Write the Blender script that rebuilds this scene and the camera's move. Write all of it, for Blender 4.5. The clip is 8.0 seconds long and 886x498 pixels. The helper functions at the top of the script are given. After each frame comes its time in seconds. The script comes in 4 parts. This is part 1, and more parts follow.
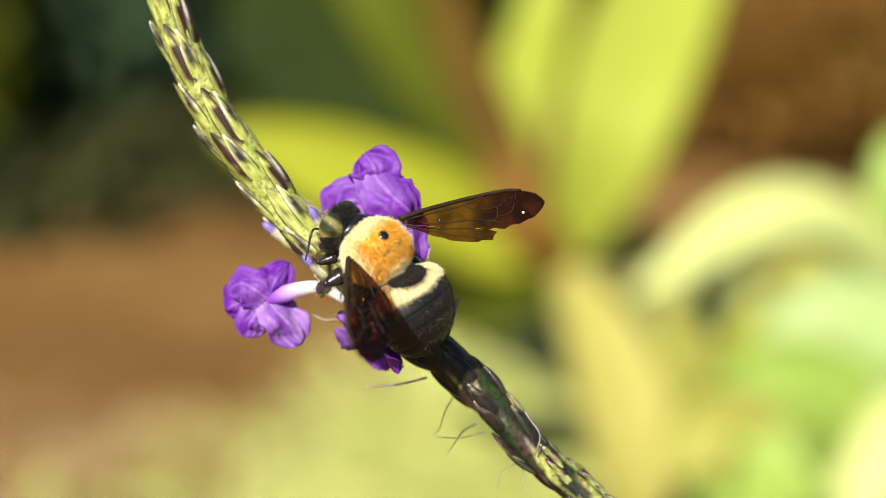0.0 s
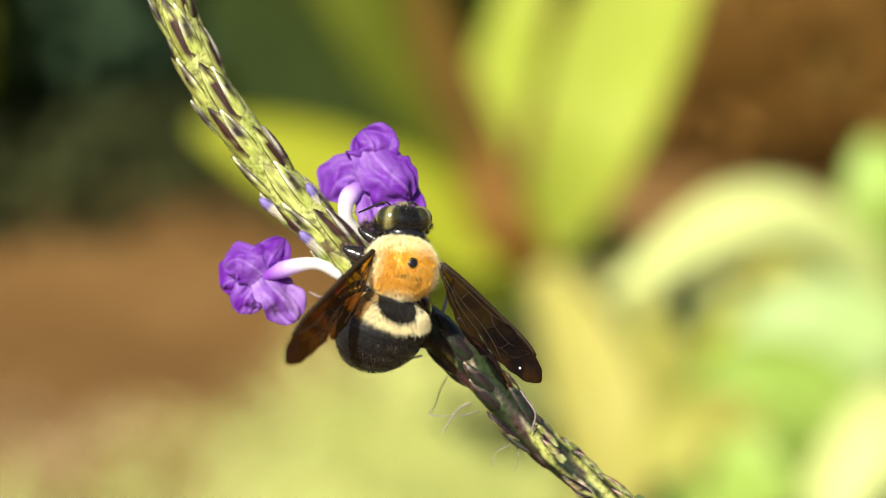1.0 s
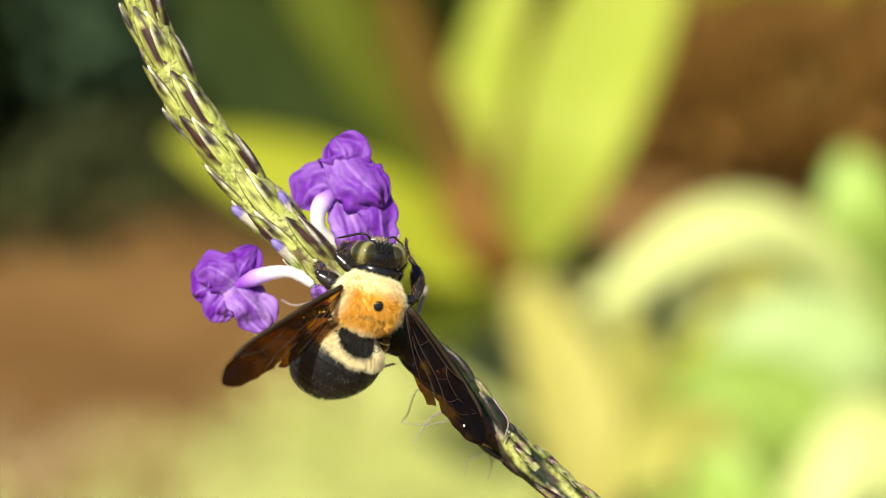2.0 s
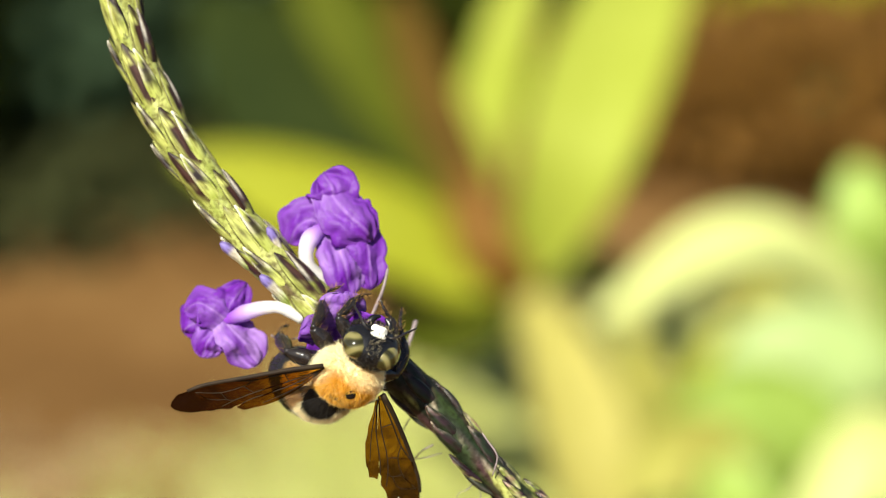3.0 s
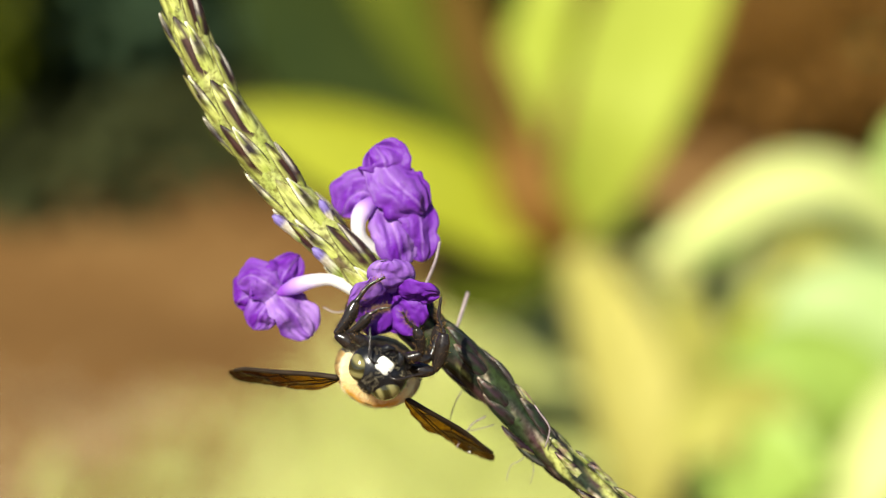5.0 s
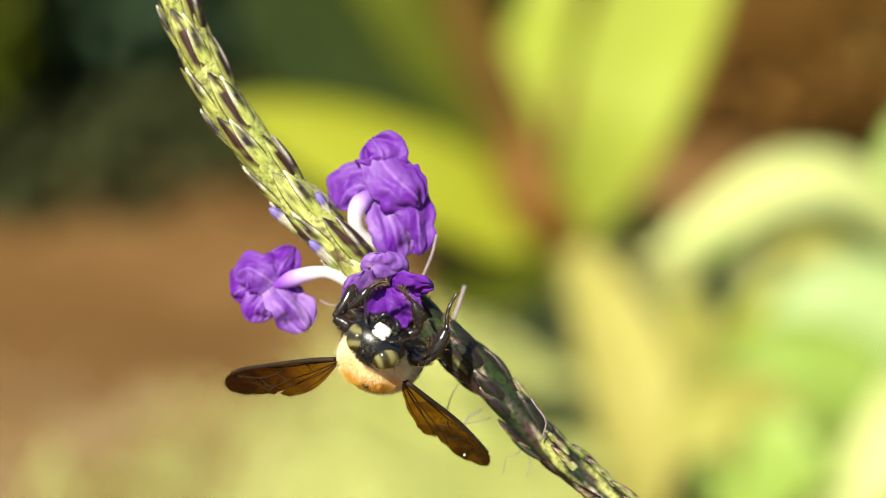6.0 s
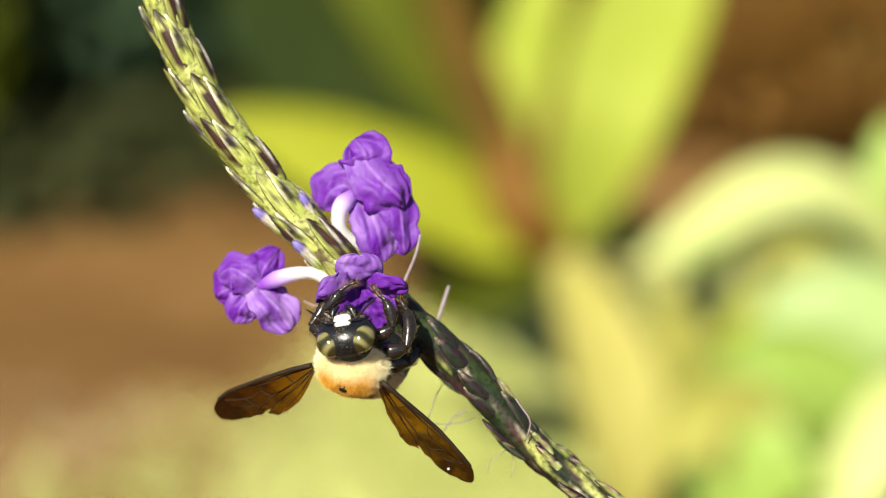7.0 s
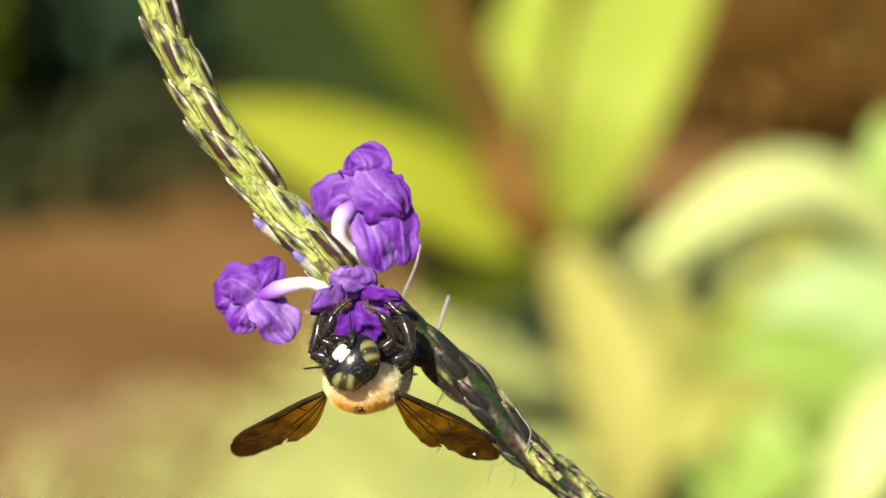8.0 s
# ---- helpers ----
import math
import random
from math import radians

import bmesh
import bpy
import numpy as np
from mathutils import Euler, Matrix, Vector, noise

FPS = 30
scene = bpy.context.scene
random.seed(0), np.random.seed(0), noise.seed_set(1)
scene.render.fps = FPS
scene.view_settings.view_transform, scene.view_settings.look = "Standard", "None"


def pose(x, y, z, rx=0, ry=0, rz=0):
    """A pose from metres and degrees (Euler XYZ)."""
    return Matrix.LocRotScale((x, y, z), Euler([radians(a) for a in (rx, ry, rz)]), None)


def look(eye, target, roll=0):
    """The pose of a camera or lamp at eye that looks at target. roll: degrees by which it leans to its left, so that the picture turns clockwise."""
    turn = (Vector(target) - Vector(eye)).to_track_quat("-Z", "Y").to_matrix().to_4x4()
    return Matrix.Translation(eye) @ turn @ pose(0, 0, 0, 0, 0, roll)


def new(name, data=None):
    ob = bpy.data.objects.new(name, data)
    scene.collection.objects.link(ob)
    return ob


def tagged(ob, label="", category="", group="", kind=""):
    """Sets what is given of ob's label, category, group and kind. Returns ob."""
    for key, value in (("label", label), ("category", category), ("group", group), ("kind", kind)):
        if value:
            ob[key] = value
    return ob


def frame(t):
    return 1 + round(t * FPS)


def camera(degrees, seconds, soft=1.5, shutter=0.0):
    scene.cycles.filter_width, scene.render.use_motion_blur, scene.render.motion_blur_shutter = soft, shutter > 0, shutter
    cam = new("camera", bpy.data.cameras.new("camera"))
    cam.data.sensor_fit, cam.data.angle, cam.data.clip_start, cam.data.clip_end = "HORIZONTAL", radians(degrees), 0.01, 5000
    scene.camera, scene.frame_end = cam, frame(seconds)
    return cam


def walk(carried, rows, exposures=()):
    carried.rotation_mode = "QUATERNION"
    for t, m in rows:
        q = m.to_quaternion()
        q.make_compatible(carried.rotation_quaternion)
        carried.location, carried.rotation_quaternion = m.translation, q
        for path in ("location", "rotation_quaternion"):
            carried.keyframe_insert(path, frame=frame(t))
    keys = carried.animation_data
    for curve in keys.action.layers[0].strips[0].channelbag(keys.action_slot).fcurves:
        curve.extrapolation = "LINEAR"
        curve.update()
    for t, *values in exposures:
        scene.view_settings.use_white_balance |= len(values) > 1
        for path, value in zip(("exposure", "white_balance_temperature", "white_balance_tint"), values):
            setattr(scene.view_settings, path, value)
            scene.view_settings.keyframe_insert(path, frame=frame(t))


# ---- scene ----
# A carpenter bee feeds on the violet flowers of a porterweed spike in a sunny garden.
# The spike and the garden behind it are laid out in a frame that leans back by 20 degrees: x right, y away, z up.
MM = 0.001
FLOWER_HEIGHT = 0.55
LEAN = pose(0, 0, FLOWER_HEIGHT, -20, 0, 0)

# ---------------------------------------------------------------- camera
cam = camera(24.0, 8.0, soft=0.75)
cam.data.dof.use_dof = True
cam.data.dof.focus_distance = 0.2676
cam.data.dof.aperture_fstop = 9.5
walk(cam, [
    (0, pose(0.00360, -0.25892, 0.64807, 69.86, 0.81, 0.59)),
    (0.5, pose(0.00197, -0.25981, 0.64538, 70.11, 0.55, 0.52)),
    (1, pose(0.00000, -0.25995, 0.64461, 70.00, -0.00, 0.00)),
    (1.5, pose(-0.00017, -0.26098, 0.64316, 70.29, -0.19, -0.27)),
    (1.7, pose(-0.00004, -0.26054, 0.64298, 70.36, -0.23, -0.54)),
    (2.8, pose(0.00412, -0.25919, 0.64702, 70.51, 0.28, -0.36)),
    (3, pose(0.00432, -0.25911, 0.64719, 70.60, 0.30, -0.30)),
    (3.5, pose(0.00482, -0.25859, 0.64894, 70.66, 0.55, -0.20)),
    (4, pose(0.00367, -0.25830, 0.64936, 69.91, 0.63, -0.14)),
    (4.5, pose(0.00319, -0.25805, 0.65016, 69.45, 0.87, 0.24)),
    (4.7, pose(0.00322, -0.25808, 0.65002, 69.40, 0.86, 0.50)),
    (5.8, pose(0.00355, -0.25833, 0.64874, 69.12, 0.72, 1.07)),
    (6, pose(0.00387, -0.25827, 0.64893, 69.26, 0.66, 0.90)),
    (6.5, pose(0.00416, -0.25851, 0.64859, 69.39, 0.68, 0.59)),
    (7, pose(0.00444, -0.25856, 0.64764, 69.53, 0.72, 0.53)),
    (7.5, pose(0.00375, -0.25862, 0.64856, 69.38, 0.67, 0.43)),
    (8, pose(0.00415, -0.25758, 0.65050, 69.18, 0.76, 0.45)),
])

# ---------------------------------------------------------------- light
world = bpy.data.worlds.new("garden_sky")
scene.world = world
world.use_nodes = True
sky = world.node_tree.nodes.new("ShaderNodeTexSky")
sky.sky_type, sky.sun_disc = "NISHITA", False
sky.sun_elevation, sky.sun_rotation = radians(44), radians(204.7)
world.node_tree.links.new(sky.outputs[0], world.node_tree.nodes["Background"].inputs[0])
world.node_tree.nodes["Background"].inputs[1].default_value = 0.05

sun = new("sun", bpy.data.lights.new("sun", "SUN"))
sun.data.energy, sun.data.angle, sun.data.color = 5.0, radians(0.53), (1.0, 0.96, 0.80)
sun.matrix_world = look((-0.30, -0.653, FLOWER_HEIGHT + 0.693), (0, 0, FLOWER_HEIGHT))
scene.view_settings.exposure = 0.97


# ---------------------------------------------------------------- materials
def material(name, base=(0.5, 0.5, 0.5), rough=0.6, metal=0.0, spec=0.5):
    m = bpy.data.materials.new(name)
    m.use_nodes = True
    b = m.node_tree.nodes["Principled BSDF"]
    b.inputs["Base Color"].default_value = (*base, 1)
    b.inputs["Roughness"].default_value = rough
    b.inputs["Metallic"].default_value = metal
    b.inputs["Specular IOR Level"].default_value = spec
    return m


def node(m, kind, **inputs):
    n = m.node_tree.nodes.new(kind)
    for key, value in inputs.items():
        n.inputs[key.replace("_", " ")].default_value = value
    return n


def link(m, a, b):
    m.node_tree.links.new(a, b)


def shader(m):
    return m.node_tree.nodes["Principled BSDF"]


def ramp(m, source, stops):
    r = m.node_tree.nodes.new("ShaderNodeValToRGB")
    while len(r.color_ramp.elements) < len(stops):
        r.color_ramp.elements.new(0.5)
    for e, (at, c) in zip(r.color_ramp.elements, stops):
        e.position, e.color = at, (*c, 1)
    link(m, source, r.inputs[0])
    return r


def noise_tex(m, scale, detail=4.0, rough=0.55, coord="Object"):
    c = m.node_tree.nodes.new("ShaderNodeTexCoord")
    n = node(m, "ShaderNodeTexNoise", Scale=scale, Detail=detail, Roughness=rough)
    link(m, c.outputs[coord], n.inputs["Vector"])
    return n


def relief(m, source, strength, distance):
    b = node(m, "ShaderNodeBump", Strength=strength, Distance=distance)
    link(m, source, b.inputs["Height"])
    link(m, b.outputs[0], shader(m).inputs["Normal"])


def mottled(name, stops, scale, rough=0.6, bump=0.3, depth=0.0002, fine=None, translucent=0.0, spec=0.5):
    """A surface with two scales of colour variation and fine relief."""
    m = material(name, rough=rough, spec=spec)
    a = noise_tex(m, scale)
    b = noise_tex(m, fine or scale * 7, 3.0)
    mix = node(m, "ShaderNodeMix")
    mix.inputs[0].default_value = 0.35
    link(m, a.outputs[0], mix.inputs[2])
    link(m, b.outputs[0], mix.inputs[3])
    r = ramp(m, mix.outputs[0], stops)
    link(m, r.outputs[0], shader(m).inputs["Base Color"])
    relief(m, b.outputs[0], bump, depth)
    if translucent:
        thin_light(m, r, translucent)
    return m


def thin_light(m, colour, share):
    """Lets part of the light through a thin leaf or petal."""
    t = node(m, "ShaderNodeBsdfTranslucent")
    link(m, colour.outputs[0], t.inputs[0])
    s = node(m, "ShaderNodeMixShader", Fac=share)
    link(m, shader(m).outputs[0], s.inputs[1])
    link(m, t.outputs[0], s.inputs[2])
    link(m, s.outputs[0], m.node_tree.nodes["Material Output"].inputs[0])


def painted(name, rough=0.8, spec=0.2, translucent=0.0):
    """Takes its colour from the mesh's own colour attribute, pattern."""
    m = material(name, rough=rough, spec=spec)
    a = m.node_tree.nodes.new("ShaderNodeVertexColor")
    a.layer_name = "pattern"
    link(m, a.outputs[0], shader(m).inputs["Base Color"])
    if translucent:
        thin_light(m, a, translucent)
    return m


FUR = painted("fur", 0.7, 0.3, 0.4)
VELVET = painted("velvet_skin", 0.8, 0.2)
SKIN = mottled("black_cuticle", [(0.3, (0.004, 0.004, 0.005)), (0.7, (0.011, 0.011, 0.013))], 700, 0.24, 0.3, 0.00005, spec=0.35)
ABDOMEN = mottled("abdomen_cuticle", [(0.3, (0.004, 0.005, 0.007)), (0.7, (0.012, 0.012, 0.014))], 500, 0.42, 0.8, 0.00012, spec=0.35)
LEG = mottled("leg_cuticle", [(0.3, (0.006, 0.006, 0.008)), (0.7, (0.024, 0.017, 0.013))], 900, 0.22, 0.2, 0.00004)
FACE = mottled("ivory_face", [(0.3, (0.75, 0.74, 0.66)), (0.7, (0.86, 0.85, 0.8))], 900, 0.45, 0.1, 0.00003)
VEIN = mottled("wing_vein", [(0.3, (0.012, 0.007, 0.004)), (0.7, (0.03, 0.018, 0.009))], 900, 0.65, spec=0.2)


def eye_material():
    m = material("olive_eye", rough=0.07, spec=0.7)
    c = m.node_tree.nodes.new("ShaderNodeTexCoord")
    w = node(m, "ShaderNodeTexWave", Scale=220.0, Distortion=10.0, Detail=2.0, Detail_Scale=0.5)
    w.wave_type, w.bands_direction = "BANDS", "Z"
    link(m, c.outputs["Object"], w.inputs["Vector"])
    r = ramp(m, w.outputs[0], [(0.15, (0.022, 0.020, 0.006)), (0.5, (0.062, 0.056, 0.018)), (0.85, (0.17, 0.15, 0.058))])
    link(m, r.outputs[0], shader(m).inputs["Base Color"])
    v = node(m, "ShaderNodeTexVoronoi", Scale=9000.0)
    link(m, c.outputs["Object"], v.inputs["Vector"])
    relief(m, v.outputs[0], 0.15, 0.00002)
    return m


EYE = eye_material()


def wing_material():
    """Smoky amber membrane: tinted light goes through, the surface glints."""
    m = material("smoky_wing", (0.012, 0.006, 0.005), 0.15, spec=0.9)
    n = noise_tex(m, 260, 4)
    relief(m, noise_tex(m, 760, 4, 0.6).outputs[0], 1.0, 0.00035)
    t = m.node_tree.nodes.new("ShaderNodeBsdfTransparent")
    c = m.node_tree.nodes.new("ShaderNodeTexCoord")
    sep = m.node_tree.nodes.new("ShaderNodeSeparateXYZ")
    link(m, c.outputs["Object"], sep.inputs[0])
    away = node(m, "ShaderNodeMath")
    away.operation = "ABSOLUTE"
    link(m, sep.outputs[0], away.inputs[0])
    grade = node(m, "ShaderNodeMath")
    grade.operation, grade.inputs[1].default_value = "MULTIPLY_ADD", 30.0
    link(m, away.outputs[0], grade.inputs[0])
    link(m, n.outputs[0], grade.inputs[2])
    r = ramp(m, grade.outputs[0], [(0.4, (0.52, 0.27, 0.022)), (0.64, (0.38, 0.17, 0.010)), (0.82, (0.20, 0.080, 0.007)), (1.0, (0.07, 0.028, 0.005))])
    link(m, r.outputs[0], t.inputs[0])
    s = node(m, "ShaderNodeMixShader", Fac=0.20)
    link(m, t.outputs[0], s.inputs[1])
    link(m, shader(m).outputs[0], s.inputs[2])
    link(m, s.outputs[0], m.node_tree.nodes["Material Output"].inputs[0])
    return m


WING = wing_material()


def bract_skin(name, grain, stretch, rough):
    """Painted skin with fine darker streaks; stretch: how much they follow the object's z axis."""
    m = painted(name, rough, 0.25, 0.10)
    streak = noise_tex(m, grain, 3, 0.6)
    along = node(m, "ShaderNodeMapping", Scale=(1.0, 1.0, stretch))
    link(m, streak.inputs["Vector"].links[0].from_socket, along.inputs[0])
    link(m, along.outputs[0], streak.inputs["Vector"])
    tone = ramp(m, streak.outputs[0], [(0.34, (0.40, 0.34, 0.26)), (0.56, (1.08, 1.08, 1.08))])
    mixed = node(m, "ShaderNodeMix")
    mixed.data_type, mixed.blend_type = "RGBA", "MULTIPLY"
    mixed.inputs[0].default_value = 1.0
    link(m, m.node_tree.nodes["Color Attribute"].outputs[0], mixed.inputs[6])
    link(m, tone.outputs[0], mixed.inputs[7])
    link(m, mixed.outputs[2], shader(m).inputs["Base Color"])
    relief(m, streak.outputs[0], 0.6, 0.0002)
    return m


BRACT = bract_skin("bract_skin", 2600, 0.12, 0.50)
OLD_BRACT = bract_skin("old_bract_skin", 2200, 0.2, 0.33)
RIND = bract_skin("spike_rind", 1500, 1.0, 0.50)
PETAL = painted("violet_petal", 0.5, 0.3, 0.4)
relief(PETAL, noise_tex(PETAL, 700, 5).outputs[0], 0.8, 0.0004)
TUBE = painted("pale_tube", 0.5, 0.3, 0.4)
STYLE = mottled("dry_style", [(0.3, (0.08, 0.056, 0.054)), (0.7, (0.34, 0.27, 0.29))], 600, 0.6)
STALK = mottled("green_stalk", [(0.3, (0.06, 0.10, 0.02)), (0.7, (0.14, 0.18, 0.05))], 120, 0.6, 0.4, 0.0003)
LEAF_YELLOW = mottled("yellow_green_leaf", [(0.3, (0.260, 0.305, 0.026)), (0.7, (0.375, 0.415, 0.065))], 14, 0.65, 0.3, 0.0008, 90, 0.3, 0.2)
LEAF_LIME = mottled("lime_leaf", [(0.3, (0.220, 0.340, 0.040)), (0.7, (0.370, 0.490, 0.110))], 14, 0.55, 0.3, 0.0008, 90, 0.3)
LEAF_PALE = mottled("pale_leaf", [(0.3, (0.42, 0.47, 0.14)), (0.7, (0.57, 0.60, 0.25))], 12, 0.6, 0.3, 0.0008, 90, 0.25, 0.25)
LEAF_GREEN = mottled("green_leaf", [(0.3, (0.030, 0.044, 0.003)), (0.7, (0.058, 0.074, 0.006))], 14, 0.7, 0.3, 0.0008, 90, 0.25, 0.15)
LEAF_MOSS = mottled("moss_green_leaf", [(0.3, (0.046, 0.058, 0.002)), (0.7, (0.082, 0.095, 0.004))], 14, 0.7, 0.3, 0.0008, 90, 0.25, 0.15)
LEAF_MINT = mottled("whitish_green_leaf", [(0.3, (0.33, 0.46, 0.14)), (0.7, (0.48, 0.58, 0.26))], 12, 0.5, 0.3, 0.0008, 90, 0.25, 0.3)
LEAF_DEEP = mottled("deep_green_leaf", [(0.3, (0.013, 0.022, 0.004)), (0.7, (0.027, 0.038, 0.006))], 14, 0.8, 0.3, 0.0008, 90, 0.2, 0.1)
# the next two are near black: the garden's far shade is put into them
LEAF_UNDER = mottled("shaded_undergrowth_leaf", [(0.3, (0.021, 0.029, 0.011)), (0.7, (0.050, 0.053, 0.018))], 10, 0.9, 0.3, 0.0008, 60, 0.1, 0.1)
LEAF_SHADED = mottled("shaded_dark_leaf", [(0.3, (0.022, 0.046, 0.025)), (0.7, (0.050, 0.080, 0.035))], 10, 0.9, 0.3, 0.0008, 60, 0.1, 0.2)
LEAF_TAN = mottled("tan_leaf", [(0.3, (0.350, 0.310, 0.065)), (0.7, (0.430, 0.390, 0.115))], 14, 0.65, 0.3, 0.0008, 90, 0.3, 0.2)
LEAF_KHAKI = mottled("khaki_leaf", [(0.3, (0.29, 0.28, 0.05)), (0.7, (0.40, 0.38, 0.09))], 14, 0.7, 0.3, 0.0008, 90, 0.3, 0.2)
LEAF_OLIVE = mottled("olive_leaf", [(0.3, (0.225, 0.245, 0.010)), (0.7, (0.335, 0.350, 0.018))], 14, 0.65, 0.3, 0.0008, 90, 0.3, 0.2)
LEAF_RUSSET = mottled("russet_leaf", [(0.3, (0.112, 0.054, 0.009)), (0.7, (0.21, 0.103, 0.019))], 10, 0.7, 0.3, 0.0008, 60, 0.1, 0.2)
LEAF_RUST = mottled("rust_leaf_base", [(0.3, (0.10, 0.046, 0.007)), (0.7, (0.17, 0.080, 0.012))], 12, 0.7, 0.3, 0.0008, 60, 0.1, 0.2)
LEAF_DRY = mottled("dry_leaf", [(0.3, (0.055, 0.032, 0.005)), (0.7, (0.105, 0.060, 0.009))], 16, 0.8, 0.4, 0.0008, 90, 0.15, 0.1)
SOIL = mottled("bark_mulch", [(0.25, (0.070, 0.034, 0.010)), (0.5, (0.136, 0.069, 0.021)), (0.8, (0.262, 0.158, 0.060))], 3.5, 0.95, 0.8, 0.01, 45, 0, 0.1)
STRAW = mottled("straw", [(0.3, (0.45, 0.34, 0.17)), (0.7, (0.64, 0.51, 0.29))], 5, 0.7, 0.2, 0.0005, 60, 0.2)
GRASS = mottled("pale_grass", [(0.3, (0.48, 0.51, 0.135)), (0.7, (0.63, 0.64, 0.25))], 5, 0.6, 0.2, 0.0005, 60, 0.3)


# ---------------------------------------------------------------- mesh helpers
def mesh_of(name, verts, faces, mat, smooth=True, colours=None):
    me = bpy.data.meshes.new(name)
    me.from_pydata([tuple(v) for v in verts], [], [tuple(f) for f in faces])
    me.materials.append(mat)
    if smooth:
        me.shade_smooth()
    if colours is not None:
        layer = me.color_attributes.new("pattern", "FLOAT_COLOR", "POINT")
        flat = np.ones((len(verts), 4), dtype=np.float32)
        flat[:, :3] = np.asarray(colours, dtype=np.float32)[:, :3]
        layer.data.foreach_set("color", flat.ravel())
    me.update()
    return me


def piece(name, me, parent=None, m=None, label=""):
    ob = new(name, me)
    ob.parent = parent
    if m is not None:
        ob.matrix_basis = m
    if label:
        tagged(ob, label)
    return ob


def spline(points, n):
    """A smooth line of n points through the given ones."""
    p = np.array(points, float)
    p = np.vstack([2 * p[0] - p[1], p, 2 * p[-1] - p[-2]])
    out = []
    for u in np.linspace(0, len(p) - 3 - 1e-6, n):
        i = int(u)
        f = u - i
        a, b, c, d = p[i:i + 4]
        out.append(0.5 * (2 * b + (c - a) * f + (2 * a - 5 * b + 4 * c - d) * f * f + (3 * b - a - 3 * c + d) * f ** 3))
    return np.array(out)


def frames_along(line):
    """Tangent and two cross directions at each point of a line."""
    t = np.gradient(line, axis=0)
    t /= np.linalg.norm(t, axis=1)[:, None]
    a = np.cross(t[0], (0.13, 0.21, 0.97))
    if np.linalg.norm(a) < 0.2:
        a = np.cross(t[0], (1, 0, 0))
    side = []
    for k in t:
        a = a - k * (a @ k)
        a = a / np.linalg.norm(a)
        side.append(a)
    side = np.array(side)
    return t, side, np.cross(t, side)


def tube_data(line, radii, n=10, flat=1.0, rough=0.0):
    line = np.array(line, float)
    radii = np.interp(np.linspace(0, 1, len(line)), np.linspace(0, 1, len(radii)), radii)
    t, a, b = frames_along(line)
    verts, faces = [], []
    for i, (p, r) in enumerate(zip(line, radii)):
        for k in range(n):
            w = 2 * math.pi * k / n
            rr = r * (1 + rough * noise.noise(Vector((i * 0.7, k * 1.3, r * 900))))
            verts.append(p + rr * (math.cos(w) * a[i] + flat * math.sin(w) * b[i]))
    for i in range(len(line) - 1):
        for k in range(n):
            faces.append((i * n + k, i * n + (k + 1) % n, (i + 1) * n + (k + 1) % n, (i + 1) * n + k))
    verts += [line[0], line[-1]]
    last = (len(line) - 1) * n
    for k in range(n):
        faces.append((len(verts) - 2, (k + 1) % n, k))
        faces.append((len(verts) - 1, last + k, last + (k + 1) % n))
    return verts, faces


def joined(datas):
    verts, faces = [], []
    for v, f in datas:
        base = len(verts)
        verts += list(v)
        faces += [tuple(i + base for i in face) for face in f]
    return verts, faces


def tube(name, line, radii, mat, parent=None, n=10, flat=1.0, label="", rough=0.0):
    v, f = tube_data(line, radii, n, flat, rough)
    return piece(name, mesh_of(name, v, f, mat), parent, None, label)


def ball_data(radii, centre=(0, 0, 0), nu=32, nv=20, shape=None):
    verts, faces = [], []
    for j in range(nv + 1):
        v = math.pi * j / nv
        for i in range(nu):
            u = 2 * math.pi * i / nu
            d = Vector((math.sin(v) * math.cos(u), math.cos(v), math.sin(v) * math.sin(u)))
            s = shape(d) if shape else 1.0
            verts.append(tuple(centre[k] + d[k] * radii[k] * s for k in range(3)))
    for j in range(nv):
        for i in range(nu):
            faces.append((j * nu + i, (j + 1) * nu + i, (j + 1) * nu + (i + 1) % nu, j * nu + (i + 1) % nu))
    return verts, faces


def hairs(name, roots, normals, lengths, width, colours, mat, parent, lean=(0, -0.5, 0), spread=0.45, label="", rng=None):
    """Fine tapered hairs, two blades wide and bent, joined in one mesh."""
    rng = rng or np.random.default_rng(3)
    verts, faces, cols = [], [], []
    for p, nrm, length, c in zip(roots, normals, lengths, colours):
        d = nrm + np.array(lean) + rng.normal(0, spread, 3)
        d /= np.linalg.norm(d)
        s = np.cross(d, rng.normal(0, 1, 3))
        s = s / np.linalg.norm(s) * width * 0.5
        bend = (np.array(lean) * 0.5 + rng.normal(0, 0.25, 3)) * length * 0.5
        mid = p + d * length * 0.55
        tip = p + d * length + bend
        k = len(verts)
        verts += [p - s, p + s, mid - s * 0.8, mid + s * 0.8, tip]
        faces += [(k, k + 1, k + 3, k + 2), (k + 2, k + 3, k + 4)]
        shade = c * (0.85 + 0.3 * rng.random())
        cols += [shade * 0.9, shade * 0.9, shade, shade, shade * 1.05]
    ob = piece(name, mesh_of(name, verts, faces, mat, False, np.clip(cols, 0, 1)), parent, None, label)
    return tagged(ob, kind="stuff")


